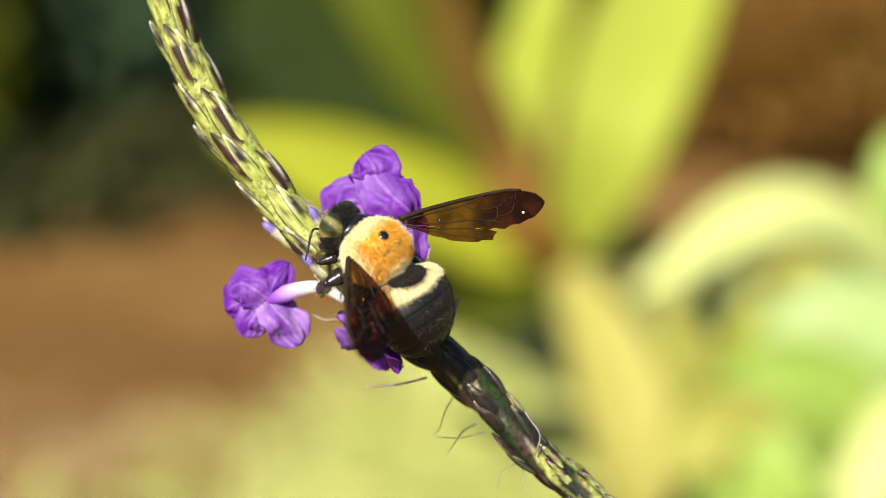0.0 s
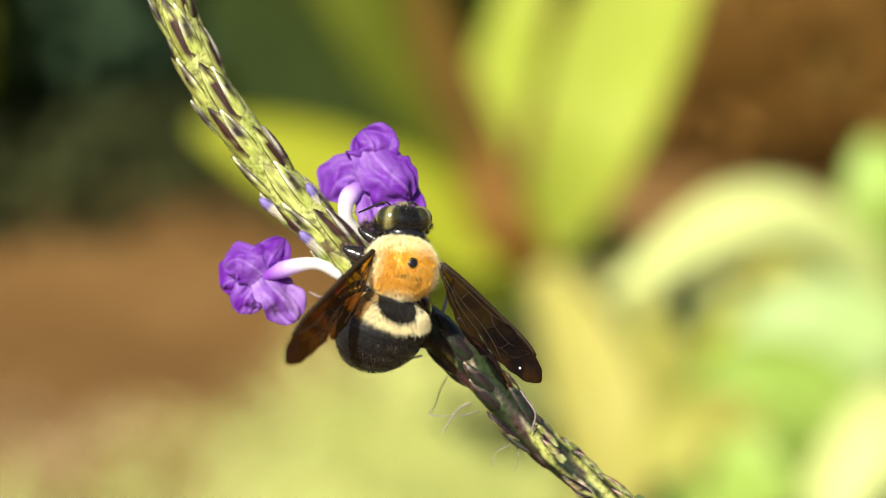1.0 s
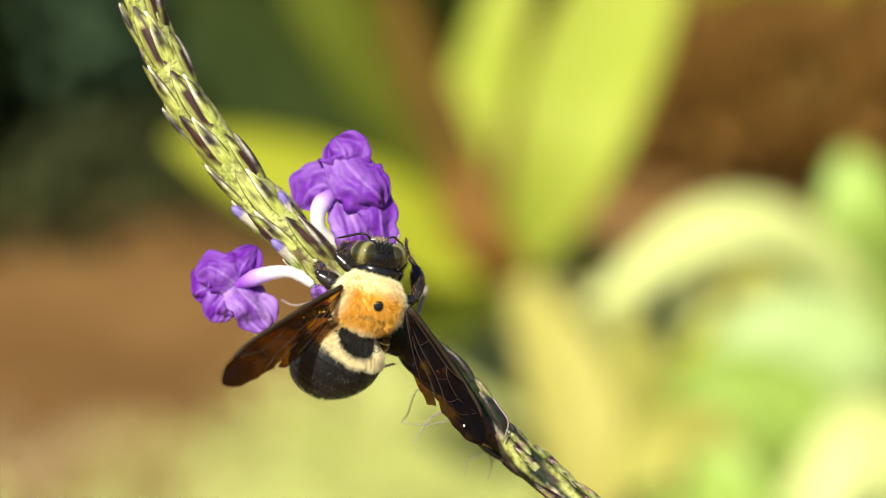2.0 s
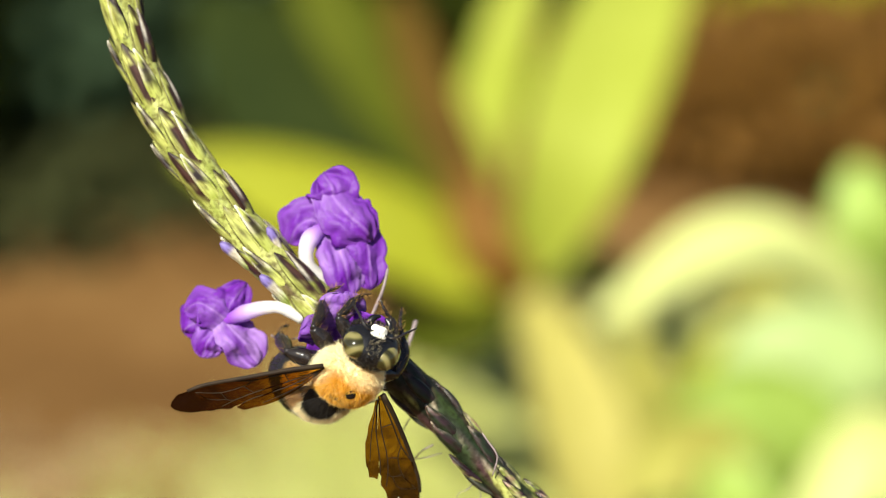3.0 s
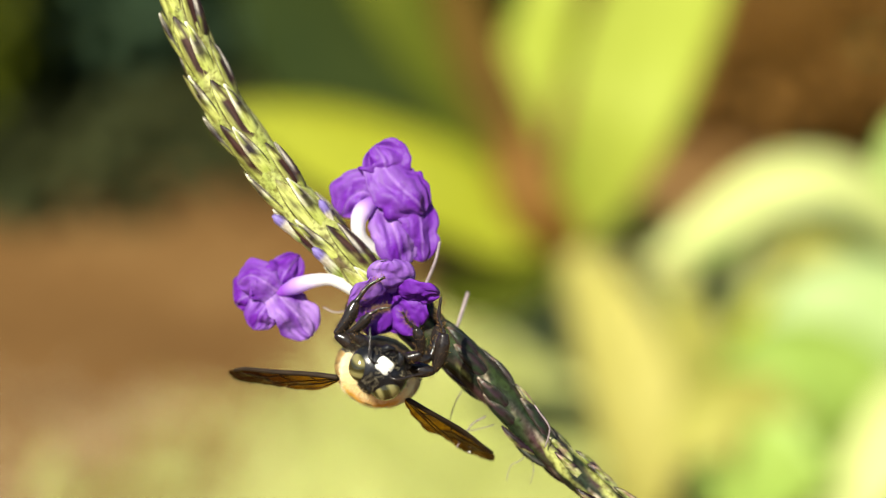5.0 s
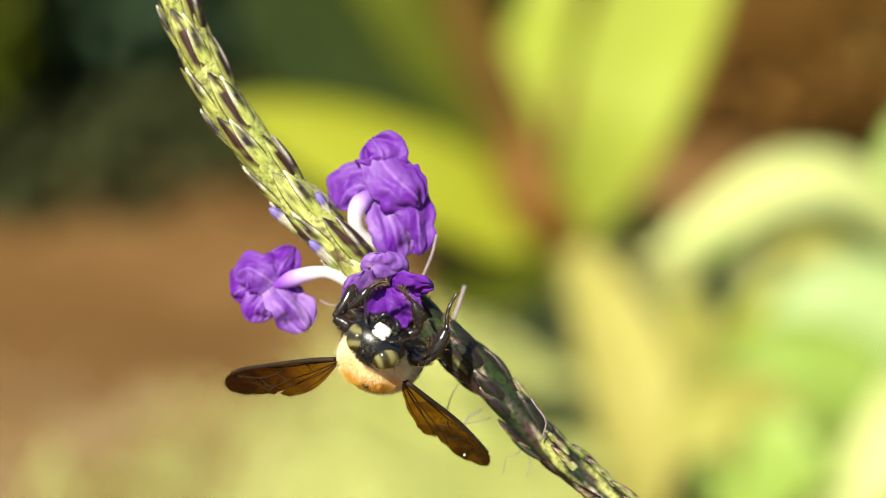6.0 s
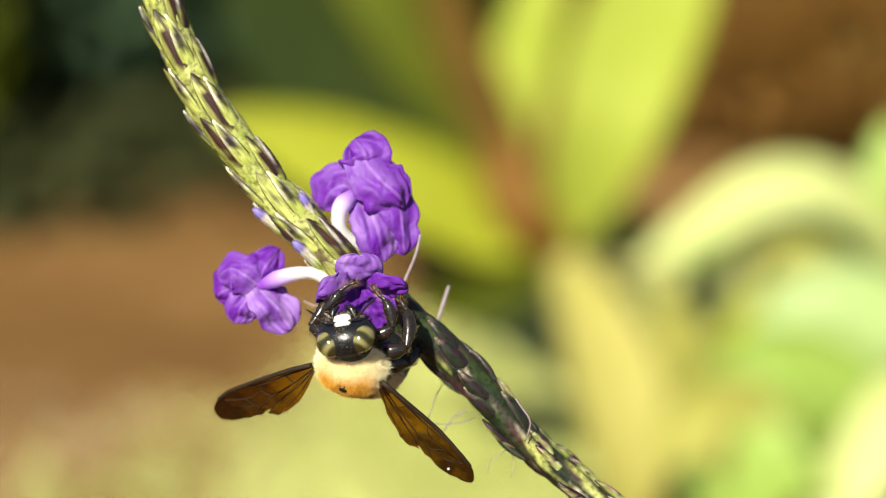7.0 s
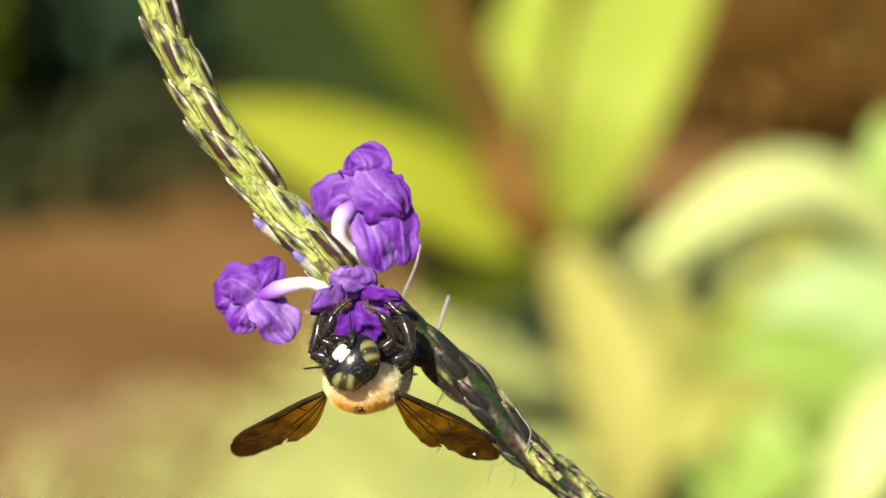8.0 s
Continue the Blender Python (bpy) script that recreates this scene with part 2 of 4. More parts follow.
# ---------------------------------------------------------------- the ground and the garden behind
def ground():
    verts, faces = [], []
    n, size = 90, 60.0
    line = np.sign(np.linspace(-1, 1, n)) * np.abs(np.linspace(-1, 1, n)) ** 3 * size
    for y in line:
        for x in line:
            h = 0.02 * noise.noise(Vector((x * 3, y * 3, 0))) + 0.008 * noise.noise(Vector((x * 14, y * 14, 4)))
            verts.append((x, y + 1.5, h - 0.012))
    for j in range(n - 1):
        for i in range(n - 1):
            faces.append((j * n + i, j * n + i + 1, (j + 1) * n + i + 1, (j + 1) * n + i))
    ob = new("ground", mesh_of("ground", verts, faces, SOIL))
    tagged(ob, "brown bark mulch and bare soil", "ground", kind="structure")


def leaf_data(spine, width, face=(0, -1, 0.4), n=22, fold=0.25, ruffle=0.06, blunt=0.55, thick=0.0012, seed=0):
    """A blade along a spine: folded on its midrib, waved at the edges, with some thickness. blunt: where it is widest."""
    line = spline(spine, n)
    t = np.gradient(line, axis=0)
    t /= np.linalg.norm(t, axis=1)[:, None]
    face = np.array(face, float)
    verts, faces, m = [], [], 9
    power = math.log(0.5) / math.log(blunt)
    for layer in (0, 1):
        for i in range(n):
            s = np.cross(t[i], face)
            s /= np.linalg.norm(s)
            up = np.cross(s, t[i])
            u = i / (n - 1)
            w = width * 0.5 * max(0.02, math.sin(math.pi * (0.04 + 0.955 * u) ** power) ** 0.75)
            for k in range(m):
                q = 2 * k / (m - 1) - 1
                lift = fold * abs(q) * w + ruffle * w * abs(q) * noise.noise(Vector((u * 7, q * 1.5, seed * 3.1)))
                rib = 0.35 * thick if abs(q) < 0.01 else 0.0
                verts.append(line[i] + s * q * w + up * (lift + (thick + rib if layer else 0)))
    for layer in (0, 1):
        for i in range(n - 1):
            for k in range(m - 1):
                a = layer * n * m + i * m + k
                f = (a, a + 1, a + m + 1, a + m)
                faces.append(f if layer else f[::-1])
    for i in range(n - 1):
        for k in (0, m - 1):
            a = i * m + k
            b = a + n * m
            faces.append((a, a + m, b + m, b) if k == 0 else (a, b, b + m, a + m))
    return verts, faces


def leaf(spine, width, mat, parent, label="", **more):
    v, f = leaf_data(spine, width, **more)
    return piece("leaf", mesh_of("leaf", v, f, mat), parent, None, label)


def plant(name, label, base, stems, leaves, category="plant"):
    """A plant of the garden: an empty at its foot, stems and leaves as parts, all given in the garden's metres."""
    root = new(name)
    root.location = base
    tagged(root, label, category)
    off = Vector(base)
    for line, r, mat in stems:
        tube("stem", spline([Vector(p) - off for p in line], 16), r, mat, root, 10)
    for i, (spine, width, mat, face) in enumerate(leaves):
        leaf([Vector(p) - off for p in spine], width, mat, root, face=face, seed=i)
    return root


def strap_leaf_plant():
    base = (0.110, 0.790, 0.0)
    crown = (0.053, 0.850, 0.232)
    plant("strap_leaved_plant", "strap-leaved garden plant with broad yellow-green leaves", base,
          [([base, (0.100, 0.815, 0.090), (0.081, 0.845, 0.157), (0.069, 0.847, 0.202), crown], [0.020, 0.022, 0.021, 0.019, 0.014], LEAF_TAN),
           ([crown, (0.038, 0.848, 0.257), (0.027, 0.860, 0.277), (0.018, 0.880, 0.291)], [0.014, 0.021, 0.019, 0.005], LEAF_RUST)],
          [([crown, (0.064, 0.830, 0.270), (0.079, 0.820, 0.315), (0.092, 0.840, 0.347), (0.111, 0.880, 0.378), (0.138, 0.950, 0.412), (0.160, 1.010, 0.430)], 0.068, LEAF_YELLOW, (-0.15, -1, 0.5)),
           ([crown, (0.035, 0.920, 0.253), (0.035, 0.970, 0.280), (0.047, 1.020, 0.317), (0.066, 1.100, 0.357), (0.082, 1.160, 0.380)], 0.048, LEAF_YELLOW, (-0.5, -1, 0.2)),
           ([crown, (0.021, 0.852, 0.241), (-0.017, 0.855, 0.264), (-0.062, 0.860, 0.280), (-0.100, 0.865, 0.294), (-0.142, 0.875, 0.306)], 0.054, LEAF_OLIVE, (-0.2, -1, 0.6)),
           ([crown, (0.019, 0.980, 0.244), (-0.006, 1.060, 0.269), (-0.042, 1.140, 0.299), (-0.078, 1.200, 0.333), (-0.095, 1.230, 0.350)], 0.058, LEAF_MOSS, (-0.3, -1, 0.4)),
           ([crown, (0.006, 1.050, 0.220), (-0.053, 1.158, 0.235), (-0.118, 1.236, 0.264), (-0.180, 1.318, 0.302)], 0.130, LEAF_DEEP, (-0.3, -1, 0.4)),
           ([crown, (0.037, 0.900, 0.246), (0.021, 0.950, 0.268), (0.001, 1.000, 0.304), (-0.015, 1.060, 0.337), (-0.024, 1.100, 0.352)], 0.034, LEAF_DRY, (0, -1, 0.4)),
           ([crown, (0.069, 0.800, 0.215), (0.082, 0.770, 0.184), (0.088, 0.750, 0.150), (0.092, 0.745, 0.110)], 0.052, LEAF_TAN, (0.2, -1, 0.3)),
           # filler leaf, added to cover a shadowed gap beside the crown
           ([crown, (0.075, 0.862, 0.236), (0.097, 0.866, 0.236), (0.118, 0.868, 0.228)], 0.032, LEAF_TAN, (0.1, -1, 0.6)),
           # low drooping leaf; the shade on it is put into its darker green
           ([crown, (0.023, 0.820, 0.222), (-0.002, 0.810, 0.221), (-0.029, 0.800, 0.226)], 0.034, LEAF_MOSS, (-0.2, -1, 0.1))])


def arching_plant():
    """Returns the long pale leaf, which the wind lifts."""
    base = (0.258, 0.800, 0.0)
    root = plant("arching_leaved_plant", "bushy plant with pale green arching leaves", base,
          [([base, (0.269, 0.847, 0.055), (0.276, 0.863, 0.125), (0.278, 0.869, 0.170)], [0.013, 0.013, 0.010, 0.006], STALK)],
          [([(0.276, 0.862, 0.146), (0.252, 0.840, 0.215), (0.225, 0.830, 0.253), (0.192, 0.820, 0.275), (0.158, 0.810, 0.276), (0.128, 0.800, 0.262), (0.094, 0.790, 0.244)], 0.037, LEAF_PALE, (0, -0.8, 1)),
           ([(0.276, 0.875, 0.158), (0.230, 0.870, 0.220), (0.192, 0.865, 0.241), (0.156, 0.860, 0.241), (0.120, 0.850, 0.223)], 0.036, LEAF_LIME, (0, -0.4, 1)),
           ([(0.276, 0.866, 0.166), (0.270, 0.856, 0.220), (0.252, 0.840, 0.261), (0.243, 0.840, 0.284), (0.240, 0.860, 0.303)], 0.050, LEAF_LIME, (-0.4, -1, 0.3)),
           ([(0.274, 0.862, 0.130), (0.228, 0.790, 0.208), (0.189, 0.775, 0.226), (0.158, 0.770, 0.221), (0.137, 0.770, 0.202)], 0.034, LEAF_OLIVE, (-0.3, -1, 0.6)),
           ([(0.270, 0.850, 0.110), (0.232, 0.770, 0.186), (0.205, 0.760, 0.214), (0.179, 0.750, 0.215), (0.159, 0.750, 0.192)], 0.084, LEAF_MINT, (-0.2, -1, 0.5)),
           ([(0.268, 0.845, 0.090), (0.205, 0.740, 0.160), (0.179, 0.720, 0.190), (0.157, 0.710, 0.192), (0.145, 0.710, 0.163), (0.140, 0.710, 0.120)], 0.088, LEAF_LIME, (-0.2, -1, 0.5)),
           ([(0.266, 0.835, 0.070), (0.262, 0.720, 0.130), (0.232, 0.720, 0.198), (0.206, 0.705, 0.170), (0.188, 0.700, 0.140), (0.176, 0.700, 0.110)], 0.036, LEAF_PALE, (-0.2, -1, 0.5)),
           # two khaki filler leaves, added to cover plant shadows on the lawn
           ([(0.262, 0.820, 0.060), (0.200, 0.740, 0.140), (0.161, 0.720, 0.164), (0.138, 0.710, 0.190), (0.118, 0.710, 0.187), (0.104, 0.710, 0.166)], 0.052, LEAF_KHAKI, (-0.3, -1, 0.4)),
           ([(0.250, 0.800, 0.050), (0.157, 0.760, 0.124), (0.132, 0.745, 0.185), (0.114, 0.740, 0.223), (0.102, 0.745, 0.250)], 0.036, LEAF_KHAKI, (-0.3, -1, 0.4)),
           ([(0.276, 0.880, 0.150), (0.248, 0.929, 0.168), (0.216, 0.966, 0.176), (0.181, 0.996, 0.165)], 0.056, LEAF_KHAKI, (0, -0.6, 1))])
    return next(ob for ob in root.children if ob.name.startswith("leaf"))


def shrub(name, label, centre, size, count, leaf_size, mat, seed, stem_mat=None):
    """A dense bush: branching stems and a crown of many leaves, joined as one part."""
    rng = np.random.default_rng(seed)
    root = new(name)
    root.location = (centre[0], centre[1], 0)
    tagged(root, label, "shrub")
    for k in range(9):
        a = 2 * math.pi * k / 9
        tube("branch", spline([(0.03 * math.cos(a), 0.03 * math.sin(a), 0), (0.25 * size[0] * math.cos(a), 0.25 * size[1] * math.sin(a), 0.4 * size[2]),
                                       (0.4 * size[0] * math.cos(a + .3), 0.4 * size[1] * math.sin(a + .3), 0.85 * size[2])], 8), [0.012, 0.008, 0.003], stem_mat or STALK, root, 6)
    verts, faces = [], []
    for _ in range(count):
        d = rng.normal(0, 1, 3)
        d /= np.linalg.norm(d)
        r = rng.random() ** 0.4
        p = np.array((d[0] * size[0] * 0.5 * r, d[1] * size[1] * 0.5 * r, size[2] * (0.5 + 0.5 * d[2] * r)))
        g = d + rng.normal(0, 0.6, 3)
        g /= np.linalg.norm(g)
        s = np.cross(g, rng.normal(0, 1, 3))
        s /= np.linalg.norm(s)
        up = np.cross(s, g)
        l = leaf_size * (0.6 + 0.8 * rng.random())
        w = l * 0.24
        k = len(verts)
        verts += [p, p + g * l * 0.35 + s * w, p + g * l * 0.35 + up * w * -0.25, p + g * l * 0.35 - s * w, p + g * l * 0.75 + s * w * 0.7 - up * l * 0.06,
                  p + g * l * 0.75 - up * l * 0.10, p + g * l * 0.75 - s * w * 0.7 - up * l * 0.06, p + g * l - up * l * 0.2]
        faces += [(k, k + 1, k + 2), (k, k + 2, k + 3), (k + 1, k + 4, k + 5, k + 2), (k + 2, k + 5, k + 6, k + 3), (k + 4, k + 7, k + 5), (k + 5, k + 7, k + 6)]
    tagged(piece("crown", mesh_of("crown", verts, faces, mat), root), kind="stuff")
    return root


def lawn(name, label, centre, size, count, blade, mat, seed, keep):
    """Low grass blades on the ground, as dense as keep(x, y) says (0 to 1), so that the edge thins out."""
    rng = np.random.default_rng(seed)
    spots = np.array(centre) + rng.uniform(-0.5, 0.5, (count, 2)) * np.array(size)
    spots = spots[rng.random(count) < [keep(x, y) for x, y in spots]]
    n = len(spots)
    p = np.column_stack((spots, np.full(n, -0.03)))
    a = rng.uniform(0, 2 * math.pi, n)
    s = np.column_stack((np.cos(a), np.sin(a), np.zeros(n))) * blade * 0.07
    d = np.column_stack((rng.normal(0, 0.7, n), rng.normal(0, 0.7, n), np.full(n, 0.8))) * blade * rng.uniform(0.6, 1.2, n)[:, None]
    droop = np.column_stack((d[:, 0], d[:, 1], np.full(n, -0.25 * blade))) * 0.5
    verts = np.stack((p - s, p + s, p + d * 0.55 - s, p + d * 0.55 + s, p + d + droop), 1).reshape(-1, 3)
    faces = [f for k in range(0, 5 * n, 5) for f in ((k, k + 1, k + 3, k + 2), (k + 2, k + 3, k + 4))]
    ob = new(name, mesh_of(name, verts, faces, mat, False))
    tagged(ob, label, "grass", kind="stuff")


def inside_lawn(x, y):
    """Metres from the lawn's slanting edge, positive on the grass."""
    return (1.23 + 1.4 * x - y) * 0.58 + 0.02 * noise.noise(Vector((x * 3, y * 3, 1)))


ground()
strap_leaf_plant()
arched_leaf = arching_plant()
# nothing shades the first two shrubs; their leaf colours carry the shade
shrub("dark_shrub", "dense dark green shrub, its deep shade put into the leaf colour", (-0.56, 2.02), (0.90, 0.6, 0.42), 8000, 0.05, LEAF_SHADED, 5)
shrub("sparse_shrub", "low sparse dark green undergrowth, its shade put into the leaf colour", (-0.50, 1.70), (0.95, 0.40, 0.06), 1250, 0.034, LEAF_UNDER, 9, LEAF_UNDER)
shrub("deep_green_shrub", "deep green shrub with soft rounded crown", (-0.08, 2.20), (0.72, 0.5, 0.42), 4200, 0.06, LEAF_GREEN, 6)
# the low russet leaves are added to darken the far brown soil
shrub("russet_soil_cover", "low russet brown leaves added in place of darker far soil", (0.46, 1.95), (0.72, 0.55, 0.13), 7000, 0.034, LEAF_RUSSET, 7)
shrub("yellow_shrub", "yellow-green shrub in full sun", (0.58, 2.22), (0.8, 0.36, 0.36), 2800, 0.06, LEAF_OLIVE, 8)
shrub("leafy_shrub", "mid-green shrub at the edge of the dark shrub", (-0.53, 1.78), (0.17, 0.3, 0.40), 1500, 0.05, LEAF_MOSS, 10)
lawn("sunlit_grass", "pale sunlit grass growing on the mulch", (0.25, 0.90), (1.6, 1.1), 90000, 0.05, GRASS, 3, lambda x, y: min(1, max(0, 0.4 + inside_lawn(x, y) * 4.0)))
lawn("dry_grass", "straw-coloured dry grass on the mulch", (-0.25, 0.98), (1.2, 0.76), 42000, 0.035, STRAW, 4, lambda x, y: min(0.95, max(0, 1.25 - abs(inside_lawn(x, y) + 0.14) * 4.5)) * min(1, max(0, (1.19 - y) * 5.5)))


# ---------------------------------------------------------------- the flower spike
SPIKE = [(-41.5, 0, 72), (-40.5, 0, 56), (-38.4, 0, 43), (-35.8, 0, 33.1), (-32.8, 0, 25.4), (-28.3, 0, 17.6), (-22.4, 0, 9.9), (-15.7, 0, 2.2),
         (-6.4, 0, -6.7), (0.0, 0, -11.8), (5.9, 0, -17.8), (12.1, 0, -24.8), (19.6, 0, -31.2), (26.6, 0, -36.0)]


def scale_data(length, width, thick, tip, colour):
    """One pointed scale that lies along z with its back to +x: a keeled spoon with a tip. colour(u, q) paints its pattern."""
    verts, faces, cols, n, m = [], [], [], 12, 10
    for i in range(n):
        u = i / (n - 1)
        w = width * 0.5 * (math.sin(math.pi * min(1, 0.18 + 0.80 * u ** tip)) ** 0.7 + 0.02)
        for k in range(m):
            a = 2 * math.pi * k / m
            q = math.cos(a)
            x = thick * (0.5 + 0.5 * math.sin(a)) * (math.sin(math.pi * min(0.97, 0.12 + 0.85 * u)) ** 0.6) + 0.03 * length * u * u
            verts.append((x, q * w, u * length))
            cols.append(colour(u, q, math.sin(a)))
    for i in range(n - 1):
        for k in range(m):
            faces.append((i * m + k, i * m + (k + 1) % m, (i + 1) * m + (k + 1) % m, (i + 1) * m + k))
    verts.append((0.03 * length, 0, length * 1.02))
    cols.append(colour(1.0, 0, 1))
    for k in range(m):
        faces.append(((n - 1) * m + k, (n - 1) * m + (k + 1) % m, len(verts) - 1))
    return verts, faces, cols


def blend(a, b, f):
    f = max(0.0, min(1.0, f))
    return tuple(x + (y - x) * f for x, y in zip(a, b))


def scale_meshes():
    green, lime, brown, cream, plum = (0.27, 0.31, 0.055), (0.52, 0.55, 0.165), (0.042, 0.017, 0.013), (0.76, 0.72, 0.62), (0.020, 0.010, 0.016)
    dark = (0.014, 0.026, 0.012)
    variant = [0]

    def grain(u, q, k):
        return noise.noise(Vector((u * 4.0, q * 3.5, k + 37.3 * variant[0])))

    def bract(u, q, s):
        """Green, with a brown blotch that starts pointed below the tip and fades along the keel."""
        c = blend(lime, green, 0.3 + abs(q) * 0.4 + 0.8 * grain(u, q, 1))
        spot = 0.62 - abs(q - 0.12) - 0.9 * max(0, 0.40 - u) + 0.45 * grain(u, q, 7)
        c = blend(c, brown, min(1, spot * 7))
        c = blend(c, (0.55, 0.55, 0.24), min((abs(q) - 0.84) * 6, 0.8))
        c = blend(c, plum, (abs(q) - 0.95) * 16)
        return blend(c, plum, (u - 0.90 + 0.2 * grain(u, q, 2)) * 9)

    def plain(u, q, s):
        c = blend(lime, green, 0.45 + 1.1 * grain(u, q, 3))
        c = blend(c, (0.55, 0.57, 0.24), (abs(q) - 0.74) * 3)
        c = blend(c, brown, (0.20 - abs(q + 0.25) + 0.5 * grain(u, q, 16)) * 2 * (u > 0.35))
        c = blend(c, plum, (abs(q) - 0.95) * 16)
        return blend(c, brown, (u - 0.90 + 0.2 * grain(u, q, 8)) * 8)

    def calyx(u, q, s):
        """Pale silvery streaks along a dusky keel, green towards its foot."""
        c = blend(green, lime, 0.35 + grain(u, q, 9))
        c = blend(c, cream, min((u - 0.42) * 4, (abs(q - 0.05) - 0.46) * 5 + 1.2 * grain(u, q, 10), 0.7))
        c = blend(c, plum, min(1, (0.52 - abs(q - 0.12) + 0.7 * grain(u, q, 4)) * 5, (u - 0.28) * 5))
        c = blend(c, cream, min(0.8, (0.12 - abs(q - 0.02)) * 7 + 0.6 * grain(u, q, 17), (u - 0.45) * 4))
        c = blend(c, plum, (abs(q) - 0.88) * 10)
        return blend(c, cream, min(0.7, (u - 0.93) * 10))

    def dusky(u, q, s):
        c = blend(plum, brown, 0.4 + 1.2 * grain(u, q, 18))
        c = blend(c, green, (0.2 - u + 0.6 * grain(u, q, 19)) * 3)
        c = blend(c, cream, min(0.6, (abs(q) - 0.62) * 3 + 0.8 * grain(u, q, 20), (u - 0.4) * 3))
        return blend(c, plum, (abs(q) - 0.90) * 10)

    # dark old scales, painted darker still for the bee's shadow on them
    def spent_shaded(u, q, s):
        c = blend(dark, (0.028, 0.014, 0.020), 0.4 + 0.5 * math.sin(4 * q) + grain(u, q, 5))
        c = blend(c, green, (0.45 * grain(u, q, 6) - 0.26 - 0.3 * abs(q)) * 2.5)
        c = blend(c, (0.10, 0.09, 0.08), (abs(q) - 0.88) * 3)
        c = blend(c, (0.16, 0.09, 0.08), (u - 0.84 + 0.4 * grain(u, q, 11)) * 4)
        return blend(c, (0.50, 0.44, 0.34), (u - 0.95 + 0.2 * grain(u, q, 12)) * 7)

    def husk(u, q, s):
        """An old calyx that has dried pale green and pink."""
        c = blend((0.20, 0.25, 0.05), (0.56, 0.52, 0.30), 0.3 + 1.5 * grain(u, q, 13))
        c = blend(c, (0.42, 0.24, 0.22), (0.5 - abs(q) + 0.8 * grain(u, q, 14)) * 2 * (u > 0.3))
        c = blend(c, plum, (abs(q + 0.2) - 0.60 + 0.7 * grain(u, q, 15)) * 6)
        return blend(c, plum, (u - 0.86) * 7)

    made = {}
    for key, args in {"bract": (11.5, 2.7, 0.80, 1.3, bract), "plain": (11.0, 2.8, 0.7, 1.2, plain), "calyx": (8.2, 1.9, 1.0, 0.85, calyx), "dusky": (8.6, 2.0, 1.15, 0.8, dusky),
                      "spent_shaded": (7.6, 2.7, 1.5, 0.8, spent_shaded), "husk": (7.2, 1.9, 1.3, 0.75, husk)}.items():
        made[key] = []
        for variant[0] in range(4):
            v, f, c = scale_data(*(a * MM for a in args[:3]), *args[3:])
            made[key].append(mesh_of(key + "_scale", v, f, OLD_BRACT if key in ("spent_shaded", "husk") else BRACT, True, c))
    return made


def place(at, towards, spin=0.0):
    """A pose at a point (in millimetres of the leaning frame) whose z axis looks along towards."""
    q = Vector(towards).normalized().to_track_quat("Z", "Y").to_matrix().to_4x4()
    return Matrix.Translation(Vector(at) * MM) @ q @ pose(0, 0, 0, 0, 0, spin)


